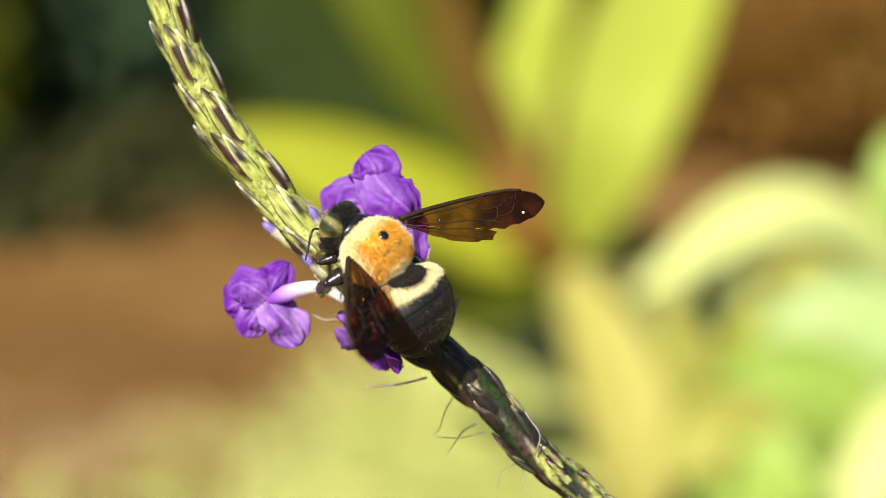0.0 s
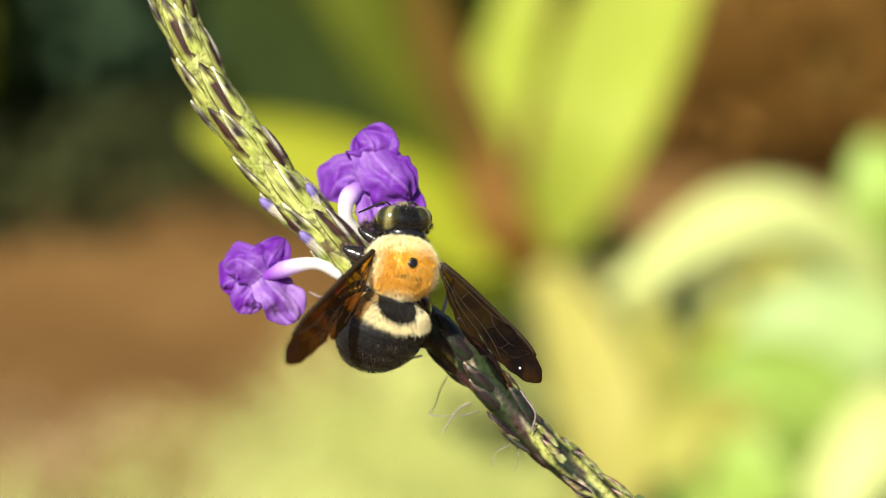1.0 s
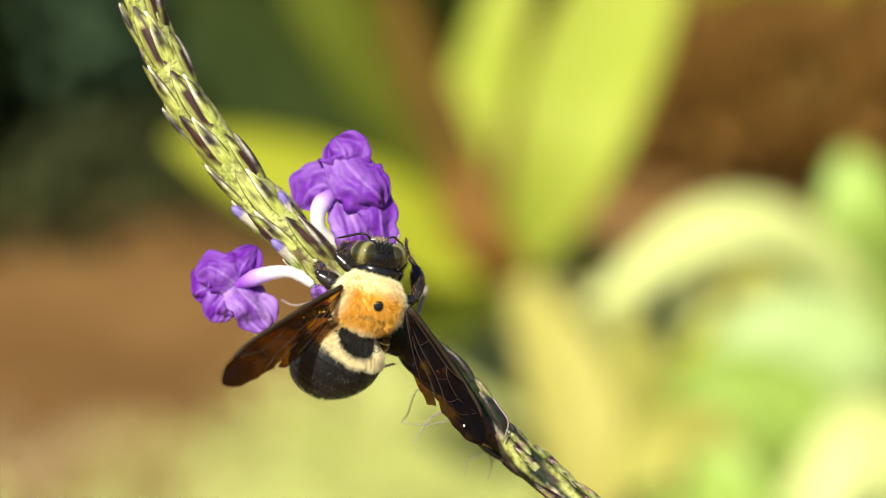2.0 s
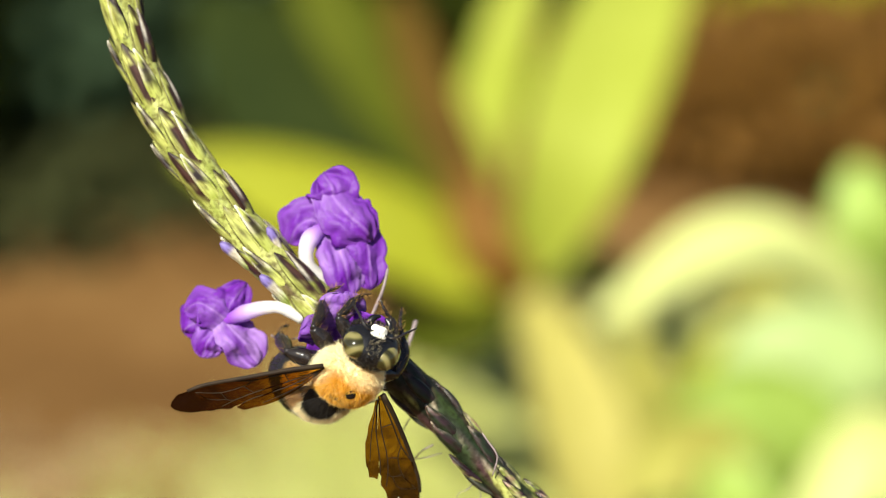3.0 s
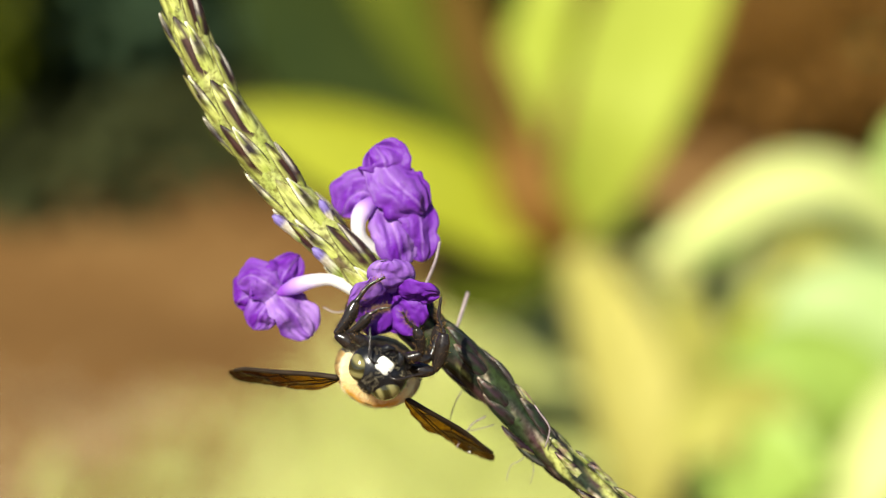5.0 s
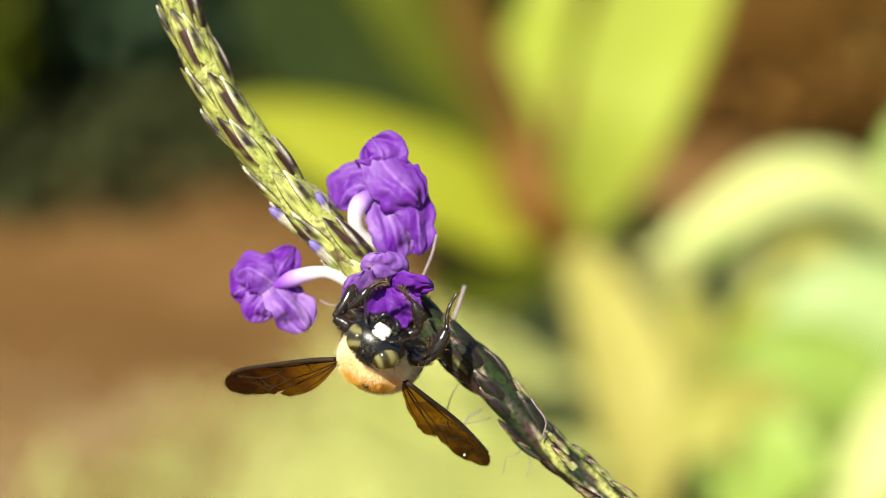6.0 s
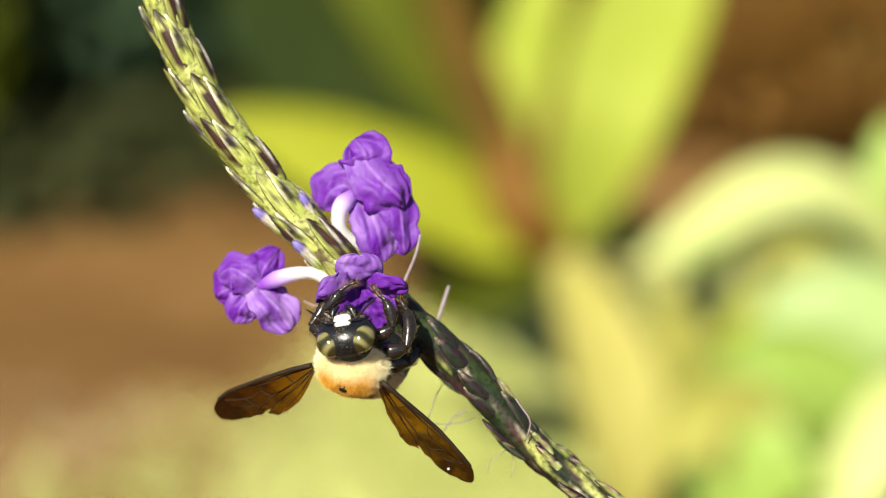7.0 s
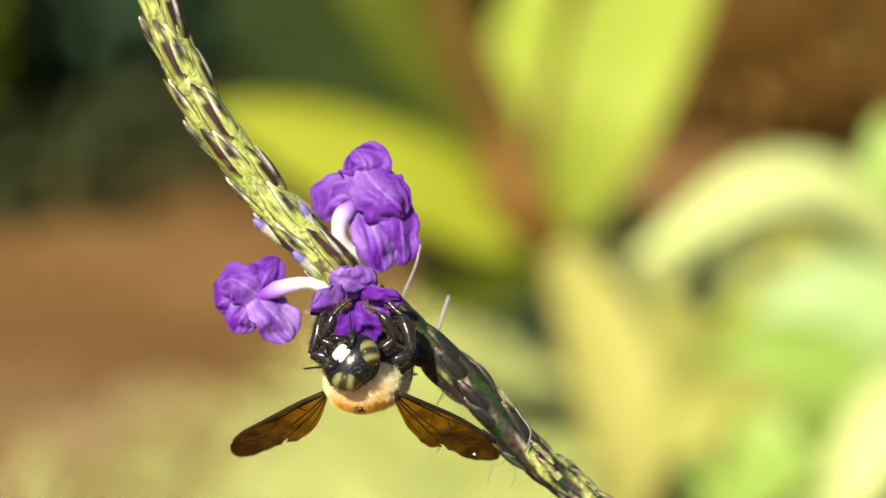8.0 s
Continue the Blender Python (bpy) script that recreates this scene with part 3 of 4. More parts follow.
def flower_spike():
    root = new("porterweed_spike")
    root.matrix_basis = LEAN
    tagged(root, "arching green porterweed flower spike with purple-brown bracts", "plant")
    line = spline(np.array(SPIKE) * MM, 120)
    girths = [0.0013, 0.0020, 0.0024, 0.0026, 0.0027, 0.0025, 0.0020, 0.0021]
    v, f = tube_data(line, girths, 28, 1.0, 0.10)
    cols = []
    for n, x in enumerate(v):
        p = Vector(x) / MM
        turn = 2 * math.pi * (n % 28) / 28
        q = Vector((n // 28 * 0.16, math.cos(turn) * 1.6, math.sin(turn) * 1.6))
        fresh = blend((0.40, 0.43, 0.13), (0.25, 0.29, 0.06), 0.35 + 1.2 * noise.noise(q) + 0.7 * noise.noise(q * 2.7))
        fresh = blend(fresh, (0.07, 0.035, 0.022), 1.2 * noise.noise(q * 1.6 + Vector((4, 4, 0))) + min(0.45, max(0, (p[0] + 24) * 0.04)))
        # old rind: its own dark tones plus shadow under the bee, as colour
        worn_shaded = blend((0.010, 0.018, 0.009), (0.028, 0.044, 0.012), 0.3 + 1.6 * noise.noise(q + Vector((3, 0, 0))))
        worn_shaded = blend(worn_shaded, (0.050, 0.024, 0.026), 2.2 * noise.noise(q * 1.3 + Vector((0, 7, 0))))
        worn_shaded = blend(worn_shaded, (0.33, 0.35, 0.10), 5 * (noise.noise(q * 1.2 + Vector((9, 0, 2))) - 0.56 + 0.015 * min(9, max(0, p[0] - 4)) + 0.06 * min(8, max(0, p[0] - 12))))
        worn_shaded = blend(worn_shaded, (0.50, 0.42, 0.32), 5 * (noise.noise(q * 1.9 + Vector((1, 5, 2))) - 0.50 + 0.02 * min(9, max(0, p[0] - 8))))
        cols.append(blend(fresh, worn_shaded, (p[0] + 9.5) * 0.3))
    piece("axis", mesh_of("axis", v, f, RIND, True, cols), root)
    end = line[-1]
    foot = LEAN.inverted() @ Vector((0.16, 0.10, -0.02))
    stalk = spline([end - np.array((2.0, 0, -1.3)) * MM, end, end + np.array((9, 2, -7)) * MM, end + np.array((26, 8, -40)) * MM,
                    (np.array(foot) + end) / 2 + np.array((0.02, 0, 0)), tuple(foot)], 40)
    tube("stalk", stalk, [0.0026, 0.0026, 0.0024, 0.0026, 0.003, 0.004], STALK, root, 10, label="thin green stalk that rises from the soil")
    meshes = scale_meshes()
    t, a, b = frames_along(line)
    step = np.linalg.norm(np.diff(line, axis=0), axis=1).cumsum()
    rng = np.random.default_rng(11)
    at, k = 3.0 * MM, 0
    while at < step[-1] - 1 * MM:
        i = int(np.searchsorted(step, at))
        old = line[i][0] > -5.5 * MM
        size = min(1.0, 0.45 + at / (45 * MM)) * rng.uniform(0.9, 1.08)
        radius = np.interp(i / 119, np.linspace(0, 1, 8), girths) * 0.93
        w = 2.39996 * k + rng.normal(0, 0.12)
        out = math.cos(w) * a[i] + math.sin(w) * b[i]
        up = -t[i]
        side = np.cross(up, out)
        # the scales lean along the axis with their tips towards the spike's end, a calyx in the fold of each bract
        faded = line[i][0] + rng.normal(0, 3 * MM) > (3.5 if out[0] < 0 else 10) * MM
        for kind, turn, rise in (("husk" if faded and line[i][0] > 11 * MM else "spent_shaded" if old else ("plain" if out[0] < 0.1 and k % 4 else "bract"), 0.0, 0.0), (("husk" if faded else "spent_shaded") if old else ("dusky" if out[0] > 0.3 and k % 4 else "calyx"), 0.42, 2.2)):
            way = out * math.cos(turn) + side * math.sin(turn)
            cross = np.cross(up, way)
            tilt = rng.normal(0.0, 0.015) + {"calyx": 0.10, "dusky": 0.125, "bract": 0.065, "plain": 0.065, "spent_shaded": 0.105, "husk": 0.125}[kind]
            up2 = up * math.cos(tilt) + way * math.sin(tilt)
            out2 = np.cross(cross, up2)
            p = line[i] + way * (radius - {"calyx": 0.70, "dusky": 0.75, "bract": 0.85, "plain": 0.85, "spent_shaded": 0.55, "husk": 0.5}[kind] * MM) + up * (rise - 3.0) * MM
            m = Matrix(((out2[0], cross[0], up2[0], p[0]), (out2[1], cross[1], up2[1], p[1]), (out2[2], cross[2], up2[2], p[2]), (0, 0, 0, 1)))
            piece("calyx" if kind in ("calyx", "dusky", "husk") else "bract", meshes[kind][int(rng.integers(4))], root, m @ Matrix.Scale(float(size) * (0.76 if old else 1.0), 4))
        at += (2.4 if old else 1.9) * MM
        k += 1
    # buds about to open, with violet tips
    for at, towards, size in (((-23.2, -2.0, 5.9), (-0.75, -0.25, 0.62), 0.8), ((-17.4, -1.8, 7.6), (-0.4, -0.35, 0.85), 0.75), ((-18.0, -2.7, 1.5), (-0.65, -0.35, 0.65), 0.8)):
        v, f = tube_data(spline(np.array([(0, 0, -5.0), (0, 0, -2.5), (0, 0, 0), (0, 0, 1.2)]) * MM, 14), np.array((0.5, 0.95, 0.85, 0.95, 0.75, 0.3)) * MM * size, 12, 1.0, 0.12)
        cols = [blend(blend((0.26, 0.34, 0.06), (0.62, 0.58, 0.48), (x[2] / MM + 3.6) * 0.5), (0.17, 0.13, 0.36), (x[2] / MM + 0.7) * 2 + 0.8 * noise.noise(Vector(x) * 1500)) for x in v]
        piece("bud", mesh_of("bud", v, f, BRACT, True, cols), root, place(at, towards), "swollen bud with a violet tip")
    return root


def petal_data(length, width, flare, curl, ruffle, seed, wash=0.0, base_r=0.6):
    """One ruffled petal in millimetres: it leaves the throat along z, turns outward to +x by flare, and curls back by curl (degrees)."""
    verts, faces, cols, n, m = [], [], [], 24, 21
    x, z = base_r, 0.0
    pts = []
    for i in range(n):
        u = i / (n - 1)
        pts.append((x, z, u))
        ang = radians(flare * min(1.0, 0.25 + 1.6 * u) + curl * u * u)
        x += math.sin(ang) * length / (n - 1)
        z += math.cos(ang) * length / (n - 1)
    for i, (px, pz, u) in enumerate(pts):
        if u < 0.58:
            grow = 0.50 + 0.50 * math.sin(0.5 * math.pi * u / 0.58) ** 1.3
        else:
            grow = math.sqrt(max(0.0, 1 - ((u - 0.58) / 0.42) ** 2.6)) * 0.84 + 0.16
        w = width * 0.5 * grow
        slope = radians(flare * min(1.0, 0.25 + 1.6 * u) + curl * u * u)
        for k in range(m):
            q = 2 * k / (m - 1) - 1
            fold = noise.noise(Vector((u * 1.8, q * 1.6, seed * 5.3))) * 0.34 * u * ruffle + 0.11 * ruffle * u * noise.noise(Vector((u * 5, q * 4.2, seed))) + 0.035 * noise.noise(Vector((u * 11, q * 10, seed)))
            lift = (fold - 0.16 * q * q * (1 - 0.4 * u) - 0.10 * u * max(0, 0.3 - abs(q))) * width
            verts.append(((px - math.cos(slope) * lift) * MM, q * w * MM, (pz + math.sin(slope) * lift) * MM))
            pale = wash + max(0.0, 0.5 - u * 5) + 0.45 * max(0.0, noise.noise(Vector((u * 2.2, q * 2.2, seed + 9))))
            vein = 0.9 + 0.10 * math.cos(q * 19) + 0.25 * noise.noise(Vector((u * 5, q * 5, seed + 3)))
            cols.append(tuple(c * vein for c in blend((0.18, 0.025, 0.43), (0.60, 0.39, 0.80), pale)))
    for i in range(n - 1):
        for k in range(m - 1):
            faces.append((i * m + k, i * m + k + 1, (i + 1) * m + k + 1, (i + 1) * m + k))
    return verts, faces, cols


def lobe_data(spine, widths, face, seed, cup=0.15, pale=0.3, ruffle=1.0):
    """One soft lobe along a spine (millimetres), as wide as the widths say, with a rounded end, cupped and wrinkled."""
    n, m = 28, 23
    line = spline(spine, n)
    t = np.gradient(line, axis=0)
    t /= np.linalg.norm(t, axis=1)[:, None]
    face = np.array(face, float)
    verts, faces, cols = [], [], []
    for i in range(n):
        u = i / (n - 1)
        side = np.cross(t[i], face)
        side /= np.linalg.norm(side)
        up = np.cross(side, t[i])
        w = 0.5 * np.interp(u, np.linspace(0, 1, len(widths)), widths) * (1.0 if u < 0.72 else math.sqrt(max(0.0, 1 - ((u - 0.72) / 0.28) ** 2.2)) * 0.9 + 0.1)
        for k in range(m):
            q = 2 * k / (m - 1) - 1
            crease = abs(noise.noise(Vector((u * 1.7 + 3 + 0.8 * q, q * 1.4 - 0.7 * u, seed * 2.7))))
            wave = 0.34 * crease + 0.26 * noise.noise(Vector((u * 1.9, q * 1.5, seed * 5.3))) + 0.14 * u * noise.noise(Vector((u * 4.2, q * 5.2, seed))) + 0.035 * noise.noise(Vector((u * 12, q * 10, seed))) - 0.12 * abs(noise.noise(Vector((u * 2.0, q * 1.6, seed + 20))))
            edge = 1 + 0.20 * noise.noise(Vector((u * 6, 2.0 * np.sign(q), seed + 2)))
            lift = w * 2 * (0.85 * wave * ruffle * (0.3 + 0.7 * u) - 0.75 * cup * (math.hypot(q - 0.3 * math.sin(seed * 2.1), 0.10) - 0.10))
            verts.append((line[i] + side * q * w * edge + up * lift) * MM)
            light = 0.7 * pale * (1 + 1.8 * noise.noise(Vector((u * 2.0, q * 1.8, seed + 9)))) + max(0.0, 0.3 - u * 2.0) + 0.25 * max(0, 0.08 - abs(q)) / 0.08
            vein = 0.92 + 0.07 * math.cos(q * 23 + 2 * u) + 0.22 * noise.noise(Vector((u * 5, q * 5, seed + 3)))
            cols.append(tuple(c * vein for c in blend((0.175, 0.021, 0.415), (0.60, 0.38, 0.80), light)))
    for i in range(n - 1):
        for k in range(m - 1):
            faces.append((i * m + k, i * m + k + 1, (i + 1) * m + k + 1, (i + 1) * m + k))
    return verts, faces, cols


def hooded_flower(label, centre, line, girth, lobes):
    """A nodding flower: a white tube that widens into a lilac throat, and five soft lobes, in millimetres of the leaning frame."""
    root = new("violet_flower")
    root.matrix_basis = LEAN @ Matrix.Translation(Vector(centre) * MM)
    tagged(root, label, "flower", "flowers on the spike")
    off = np.array(centre)
    path = spline([np.array(p) - off for p in line], 26) * MM
    v, f = tube_data(path, np.array(girth) * MM, 18, 1.0, 0.05)
    cols = [blend(blend((0.82, 0.79, 0.78), (0.58, 0.38, 0.82), (min(i // 18, 25) / 25 - 0.50) * 4), (0.30, 0.07, 0.58), (min(i // 18, 25) / 25 - 0.72) * 5) for i in range(len(v))]
    piece("corolla_tube", mesh_of("corolla_tube", v, f, TUBE, True, cols), root, None, "white curved corolla tube")
    for k, (spine, widths, face, cup, pale) in enumerate(lobes):
        v, f, c = lobe_data([np.array(p) - off for p in spine], widths, face, k + len(label), cup, pale)
        ob = piece("petal", mesh_of("petal", v, f, PETAL, True, c), root)
        mod = ob.modifiers.new("thickness", "SOLIDIFY")
        mod.thickness = 0.00012
    return root


def flower(label, m, line, petals):
    """A tubular flower: a pale curved tube that ends at the origin of m, and five ruffled petals round its throat."""
    root = new("violet_flower")
    root.matrix_basis = m
    tagged(root, label, "flower", "flowers on the spike")
    local = [m.inverted() @ (LEAN @ (Vector(p) * MM)) for p in line] + [Vector((0, 0, 0.6 * MM))]
    path = spline(local, 18)
    v, f = tube_data(path, [0.0007, 0.0008, 0.0008, 0.0009, 0.0011, 0.0015], 14)
    cols = [blend((0.72, 0.64, 0.80), (0.46, 0.22, 0.72), (i // 14 / 17 - 0.4) * 2.5) for i in range(len(v))]
    piece("corolla_tube", mesh_of("corolla_tube", v, f, TUBE, True, cols), root, None, "white curved corolla tube")
    for i, (turn, length, width, flare, curl, *ruffle) in enumerate(petals):
        v, f, c = petal_data(length, width, flare, curl, (ruffle or [1.0])[0], i + length, *ruffle[1:])
        ob = piece("petal", mesh_of("petal", v, f, PETAL, True, c), root, pose(0, 0, 0, 0, 0, turn))
        mod = ob.modifiers.new("thickness", "SOLIDIFY")
        mod.thickness = 0.00012
    return root


def flowers():
    """Three open flowers. Returns the lowest, which the bee pulls about."""
    hooded_flower("violet flower seen from behind with a white tube", (-10.05, 0.50, 7.20),
                  [(-10.05, 1.20, 1.20), (-12.67, -0.40, 3.67), (-12.60, -0.90, 6.67), (-10.42, 0.90, 8.70)], (0.8, 0.9, 1.0, 1.25, 0.8),
                  [([(-9.60, 0.60, 10.40), (-9.30, -0.60, 12.40), (-9.50, -0.80, 14.00), (-10.80, 0.50, 15.75)], (6.0, 7.0, 7.0, 5.6), (0, -1, 0.1), 0.14, 0.10),
                   ([(-9.97, 1.20, 8.33), (-12.19, 0.60, 9.59), (-13.90, 0.80, 8.86), (-15.30, 2.00, 6.48)], (5.0, 6.8, 6.8, 5.0), (-0.2, -1, 0.1), 0.20, 0.14),
                   ([(-10.00, -0.40, 13.90), (-8.20, -1.90, 11.30), (-6.40, -1.80, 9.20), (-4.20, -0.40, 6.60)], (5.4, 6.8, 7.4, 6.0), (0.25, -1, 0.25), 0.22, 0.12),
                   ([(-9.30, 0.20, 8.20), (-8.50, -1.00, 5.60), (-7.60, -1.20, 2.60), (-7.00, -0.20, -0.60)], (4.8, 6.4, 6.2, 4.4), (0.1, -1, 0.2), 0.20, 0.34),
                   ([(-6.20, 0.40, 9.30), (-4.90, -0.30, 6.30), (-4.60, -0.20, 3.30), (-4.40, 0.80, 0.30)], (5.0, 5.6, 5.0, 3.8), (0.3, -1, 0.1), 0.20, 0.10)])
    hooded_flower("violet flower on a long white tube, facing aside", (-24.30, 0.40, -3.67),
                  [(-13.42, -1.00, -3.60), (-16.43, -1.40, -2.00), (-19.80, -1.30, -2.30), (-23.85, 0.50, -3.77)], (0.7, 0.8, 0.8, 0.95, 1.15, 0.6),
                  [([(-23.55, 0.60, -3.38), (-23.10, -0.20, -1.67), (-22.20, 0.50, -0.32), (-21.05, 2.00, 1.27)], (4.2, 5.4, 4.8, 3.0), (0.3, -1, 0.2), 0.20, 0.06),
                   ([(-23.70, -0.20, -3.52), (-25.35, -1.00, -2.22), (-27.20, -0.50, -1.37), (-29.35, 1.40, -2.47)], (4.4, 5.2, 5.2, 4.4), (-0.2, -1, 0.4), 0.30, 0.16),
                   ([(-24.15, 1.20, -3.82), (-26.10, 1.30, -3.97), (-28.20, 1.90, -4.12), (-29.70, 3.00, -5.33)], (4.0, 5.6, 5.4, 4.2), (-0.4, -1, -0.3), 0.18, -0.1),
                   ([(-24.15, 0.40, -3.82), (-25.35, 0.00, -5.47), (-26.25, 0.20, -6.83), (-27.00, 1.00, -8.62)], (4.0, 5.0, 4.8, 3.8), (-0.2, -1, -0.1), 0.22, 0.22),
                   ([(-23.85, 0.00, -3.67), (-22.50, -0.40, -5.33), (-21.15, 0.00, -6.97), (-19.50, 0.80, -9.67)], (4.2, 5.6, 6.0, 5.2), (0.2, -1, 0.3), 0.16, 0.45)])
    return flower("violet flower that the bee clings to", LEAN @ FEED_REST,
                  [(-11.0, 0, -2.4), (-10.4, -2.0, -0.9), (-9.7, -3.8, -1.5)],
                  [(90, 5.6, 6.2, 104, 26, 0.6, 0.22), (165, 6.4, 6.4, 58, 40, 0.8, 0.15), (15, 6.8, 5.4, 78, 20, 1.3), (-52, 6.6, 6.6, 40, 40, 0.8, -0.2), (-124, 6.8, 6.6, 40, 30, 0.8, -0.2)])


FEED_REST = place((-9.6, -4.6, -3.2), (0.02, -0.60, -0.80), 0)
FEED_HANG = place((-9.6, -2.4, -7.4), (-0.28, -0.12, -0.95), 0)

flower_spike()
feed_flower = flowers()


def wisp(name, label, points, radii):
    ob = new(name, None)
    ob.matrix_basis = LEAN
    tagged(ob, label, "plant part")
    tube("filament", spline(np.array(points) * MM, 24), np.array(radii) * 0.68 * MM, STYLE, ob, 6)


for pts, rad in (
        ([(0.6, 3.0, -17.1), (-0.4, 2.0, -18.8), (-1.1, 1.5, -21.0), (-1.9, 1.0, -21.9), (-0.8, 1.0, -22.2), (2.0, 1.5, -22.3), (4.9, 3.0, -21.7)], (0.12, 0.09, 0.10)),
        ([(3.7, 3.0, -20.6), (2.0, 2.0, -21.5), (0.8, 1.5, -23.1), (-0.3, 1.0, -24.7)], (0.20, 0.14, 0.07)),
        ([(9.4, 3.0, -25.4), (8.4, 2.0, -26.4), (7.0, 2.0, -27.2), (6.5, 2.0, -29.1)], (0.10, 0.07, 0.06)),
        ([(9.7, 3.0, -26.1), (10.1, 2.0, -27.8), (9.6, 2.0, -29.6)], (0.10, 0.07, 0.06)),
        ([(11.5, -3.0, -24.2), (12.1, -3.5, -21.6), (10.8, -3.5, -19.5), (10.2, -3.0, -18.6)], (0.12, 0.20, 0.14)),
        ([(-5.4, 0, -5.6), (-4.2, -1.0, -3.0), (-2.8, -1.4, 0.2), (-2.1, -1.4, 3.0)], (0.28, 0.36, 0.30)),
        ([(-0.4, 4, -9.6), (0.4, 5, -7.4), (1.5, 6, -4.0)], (0.30, 0.38, 0.38)),
        ([(-12.2, 2.0, -5.6), (-14.5, 2.0, -6.2), (-16.4, 2.0, -6.4), (-17.9, 2.0, -5.7)], (0.22, 0.16, 0.20)),
        ([(-2.8, 1.0, -14.2), (-6.6, 1.0, -15.1), (-10.9, 1.0, -15.4)], (0.26, 0.22, 0.16))):
    wisp("dry_style", "thin dry curling style of a fallen flower", pts, rad)


# ---------------------------------------------------------------- the bee, in its own space: x right, y forward, z up from its back
def on_ball(n, radii, centre, keep, rng):
    roots, normals = [], []
    while len(roots) < n:
        d = rng.normal(0, 1, 3)
        d /= np.linalg.norm(d)
        if not keep(d):
            continue
        nrm = d / np.array(radii)
        normals.append(nrm / np.linalg.norm(nrm))
        roots.append((np.array(centre) + d * np.array(radii)) * MM)
    return np.array(roots), np.array(normals)


def thorax_colour(d, rng):
    gold, cream, black = np.array((0.77, 0.44, 0.046)), np.array((0.96, 0.88, 0.62)), np.array((0.02, 0.016, 0.012))
    if math.hypot(d[0] - 0.02, d[1] + 0.02) < 0.13 and d[2] > 0:
        return black
    edge = max((abs(d[0]) - 0.68) * 4.0, (math.hypot(d[0], d[1] + 0.2) - 0.78) * 3.0 * (d[1] > 0), (-0.74 - d[1]) * 3.5, (0.15 - d[2]) * 2.5, (-0.70 - d[0] + 0.1 * d[1]) * 4) + rng.normal(0, 0.15)
    c = gold + (cream - gold) * min(1, max(0, edge))
    # the gold pales towards the front: sun glare put into the fur colour
    front = min(1, max(0, (d[1] - 0.18) * 2.4 + rng.normal(0, 0.15)))
    c = c + (np.array((0.95, 0.84, 0.55)) + (cream - np.array((0.95, 0.84, 0.55))) * min(1, max(0, (0.72 - d[2]) * 3)) - c) * front * (1 - min(1, max(0, edge)))
    if -0.52 < d[1] < -0.40 and abs(d[0]) < 0.4 and d[2] > 0 and rng.random() < 0.35:
        c = black * 3
    if d[2] < -0.35:
        c = np.array((0.10, 0.065, 0.035))
    return c


def leg(parent, joints, rng, stout):
    """A jointed leg: a stout femur, a bristly tibia and a thin tarsus of small links, from four joints."""
    a, b, c, d = (np.array(p) * MM for p in joints)
    ob = None
    for name, p, q, radii, hair in (("femur", a, b, (0.55, 1.12, 1.28, 1.05, 0.60), 160), ("tibia", b, c, (0.50, 0.82, 1.00, 1.02, 0.62), 280),
                                    ("tarsus", c, d, (0.46, 0.34, 0.38, 0.28, 0.32, 0.22, 0.26, 0.14), 170)):
        radii = np.array(radii) * stout
        bow = np.cross(q - p, (0, 1, 0)) * (0.06 if name != "tarsus" else -0.10)
        line = spline([p, (p + q) / 2 + bow, q], 20)
        v, f = tube_data(line, radii * MM, 12, 0.85)
        link_ob = piece("leg" if ob is None else name, mesh_of(name, v, f, LEG), ob or parent)
        ob = ob or link_ob
        t, e, g = frames_along(line)
        roots, normals = [], []
        for _ in range(hair):
            i = int(rng.integers(1, 19))
            w = rng.uniform(0, 2 * math.pi)
            n = math.cos(w) * e[i] + math.sin(w) * g[i]
            roots.append(line[i] + n * np.interp(i / 19, np.linspace(0, 1, len(radii)), radii) * 0.85 * MM)
            normals.append(n + t[i] * 0.8)
        cols = np.array([(0.03, 0.022, 0.014) if rng.random() < {"femur": 0.9, "tibia": 0.78, "tarsus": 0.35}[name] else (0.42, 0.24, 0.07) for _ in roots])
        hairs("bristles", np.array(roots), np.array(normals), rng.uniform(0.4, 0.95, hair) * MM, 0.035 * MM, cols, FUR, ob, (0, 0, 0), 0.2, rng=rng)
    return ob


def wing_outline(x, rear):
    """Front and rear edge of the fore wing (rear False) or of the hind wing, x millimetres from the root."""
    if rear:
        return np.interp(x, (0.5, 6, 11, 12.3), (-0.6, -2.0, -3.3, -3.8)), np.interp(x, (0.5, 3, 6, 9.5, 11.5, 12.3), (-0.9, -2.4, -3.9, -4.8, -4.7, -4.0))
    return (np.interp(x, (0, 4, 10, 14.5, 16.5, 18.2, 19.2, 19.9, 20.2), (0.35, 0.9, 1.4, 1.45, 1.3, 0.85, 0.3, -0.4, -1.1)),
            np.interp(x, (0, 1.5, 5, 9, 11.5, 13, 15, 17, 18.6, 19.6, 20.2), (-0.4, -0.8, -1.8, -2.9, -3.4, -3.6, -3.5, -3.2, -2.6, -1.9, -1.2)))


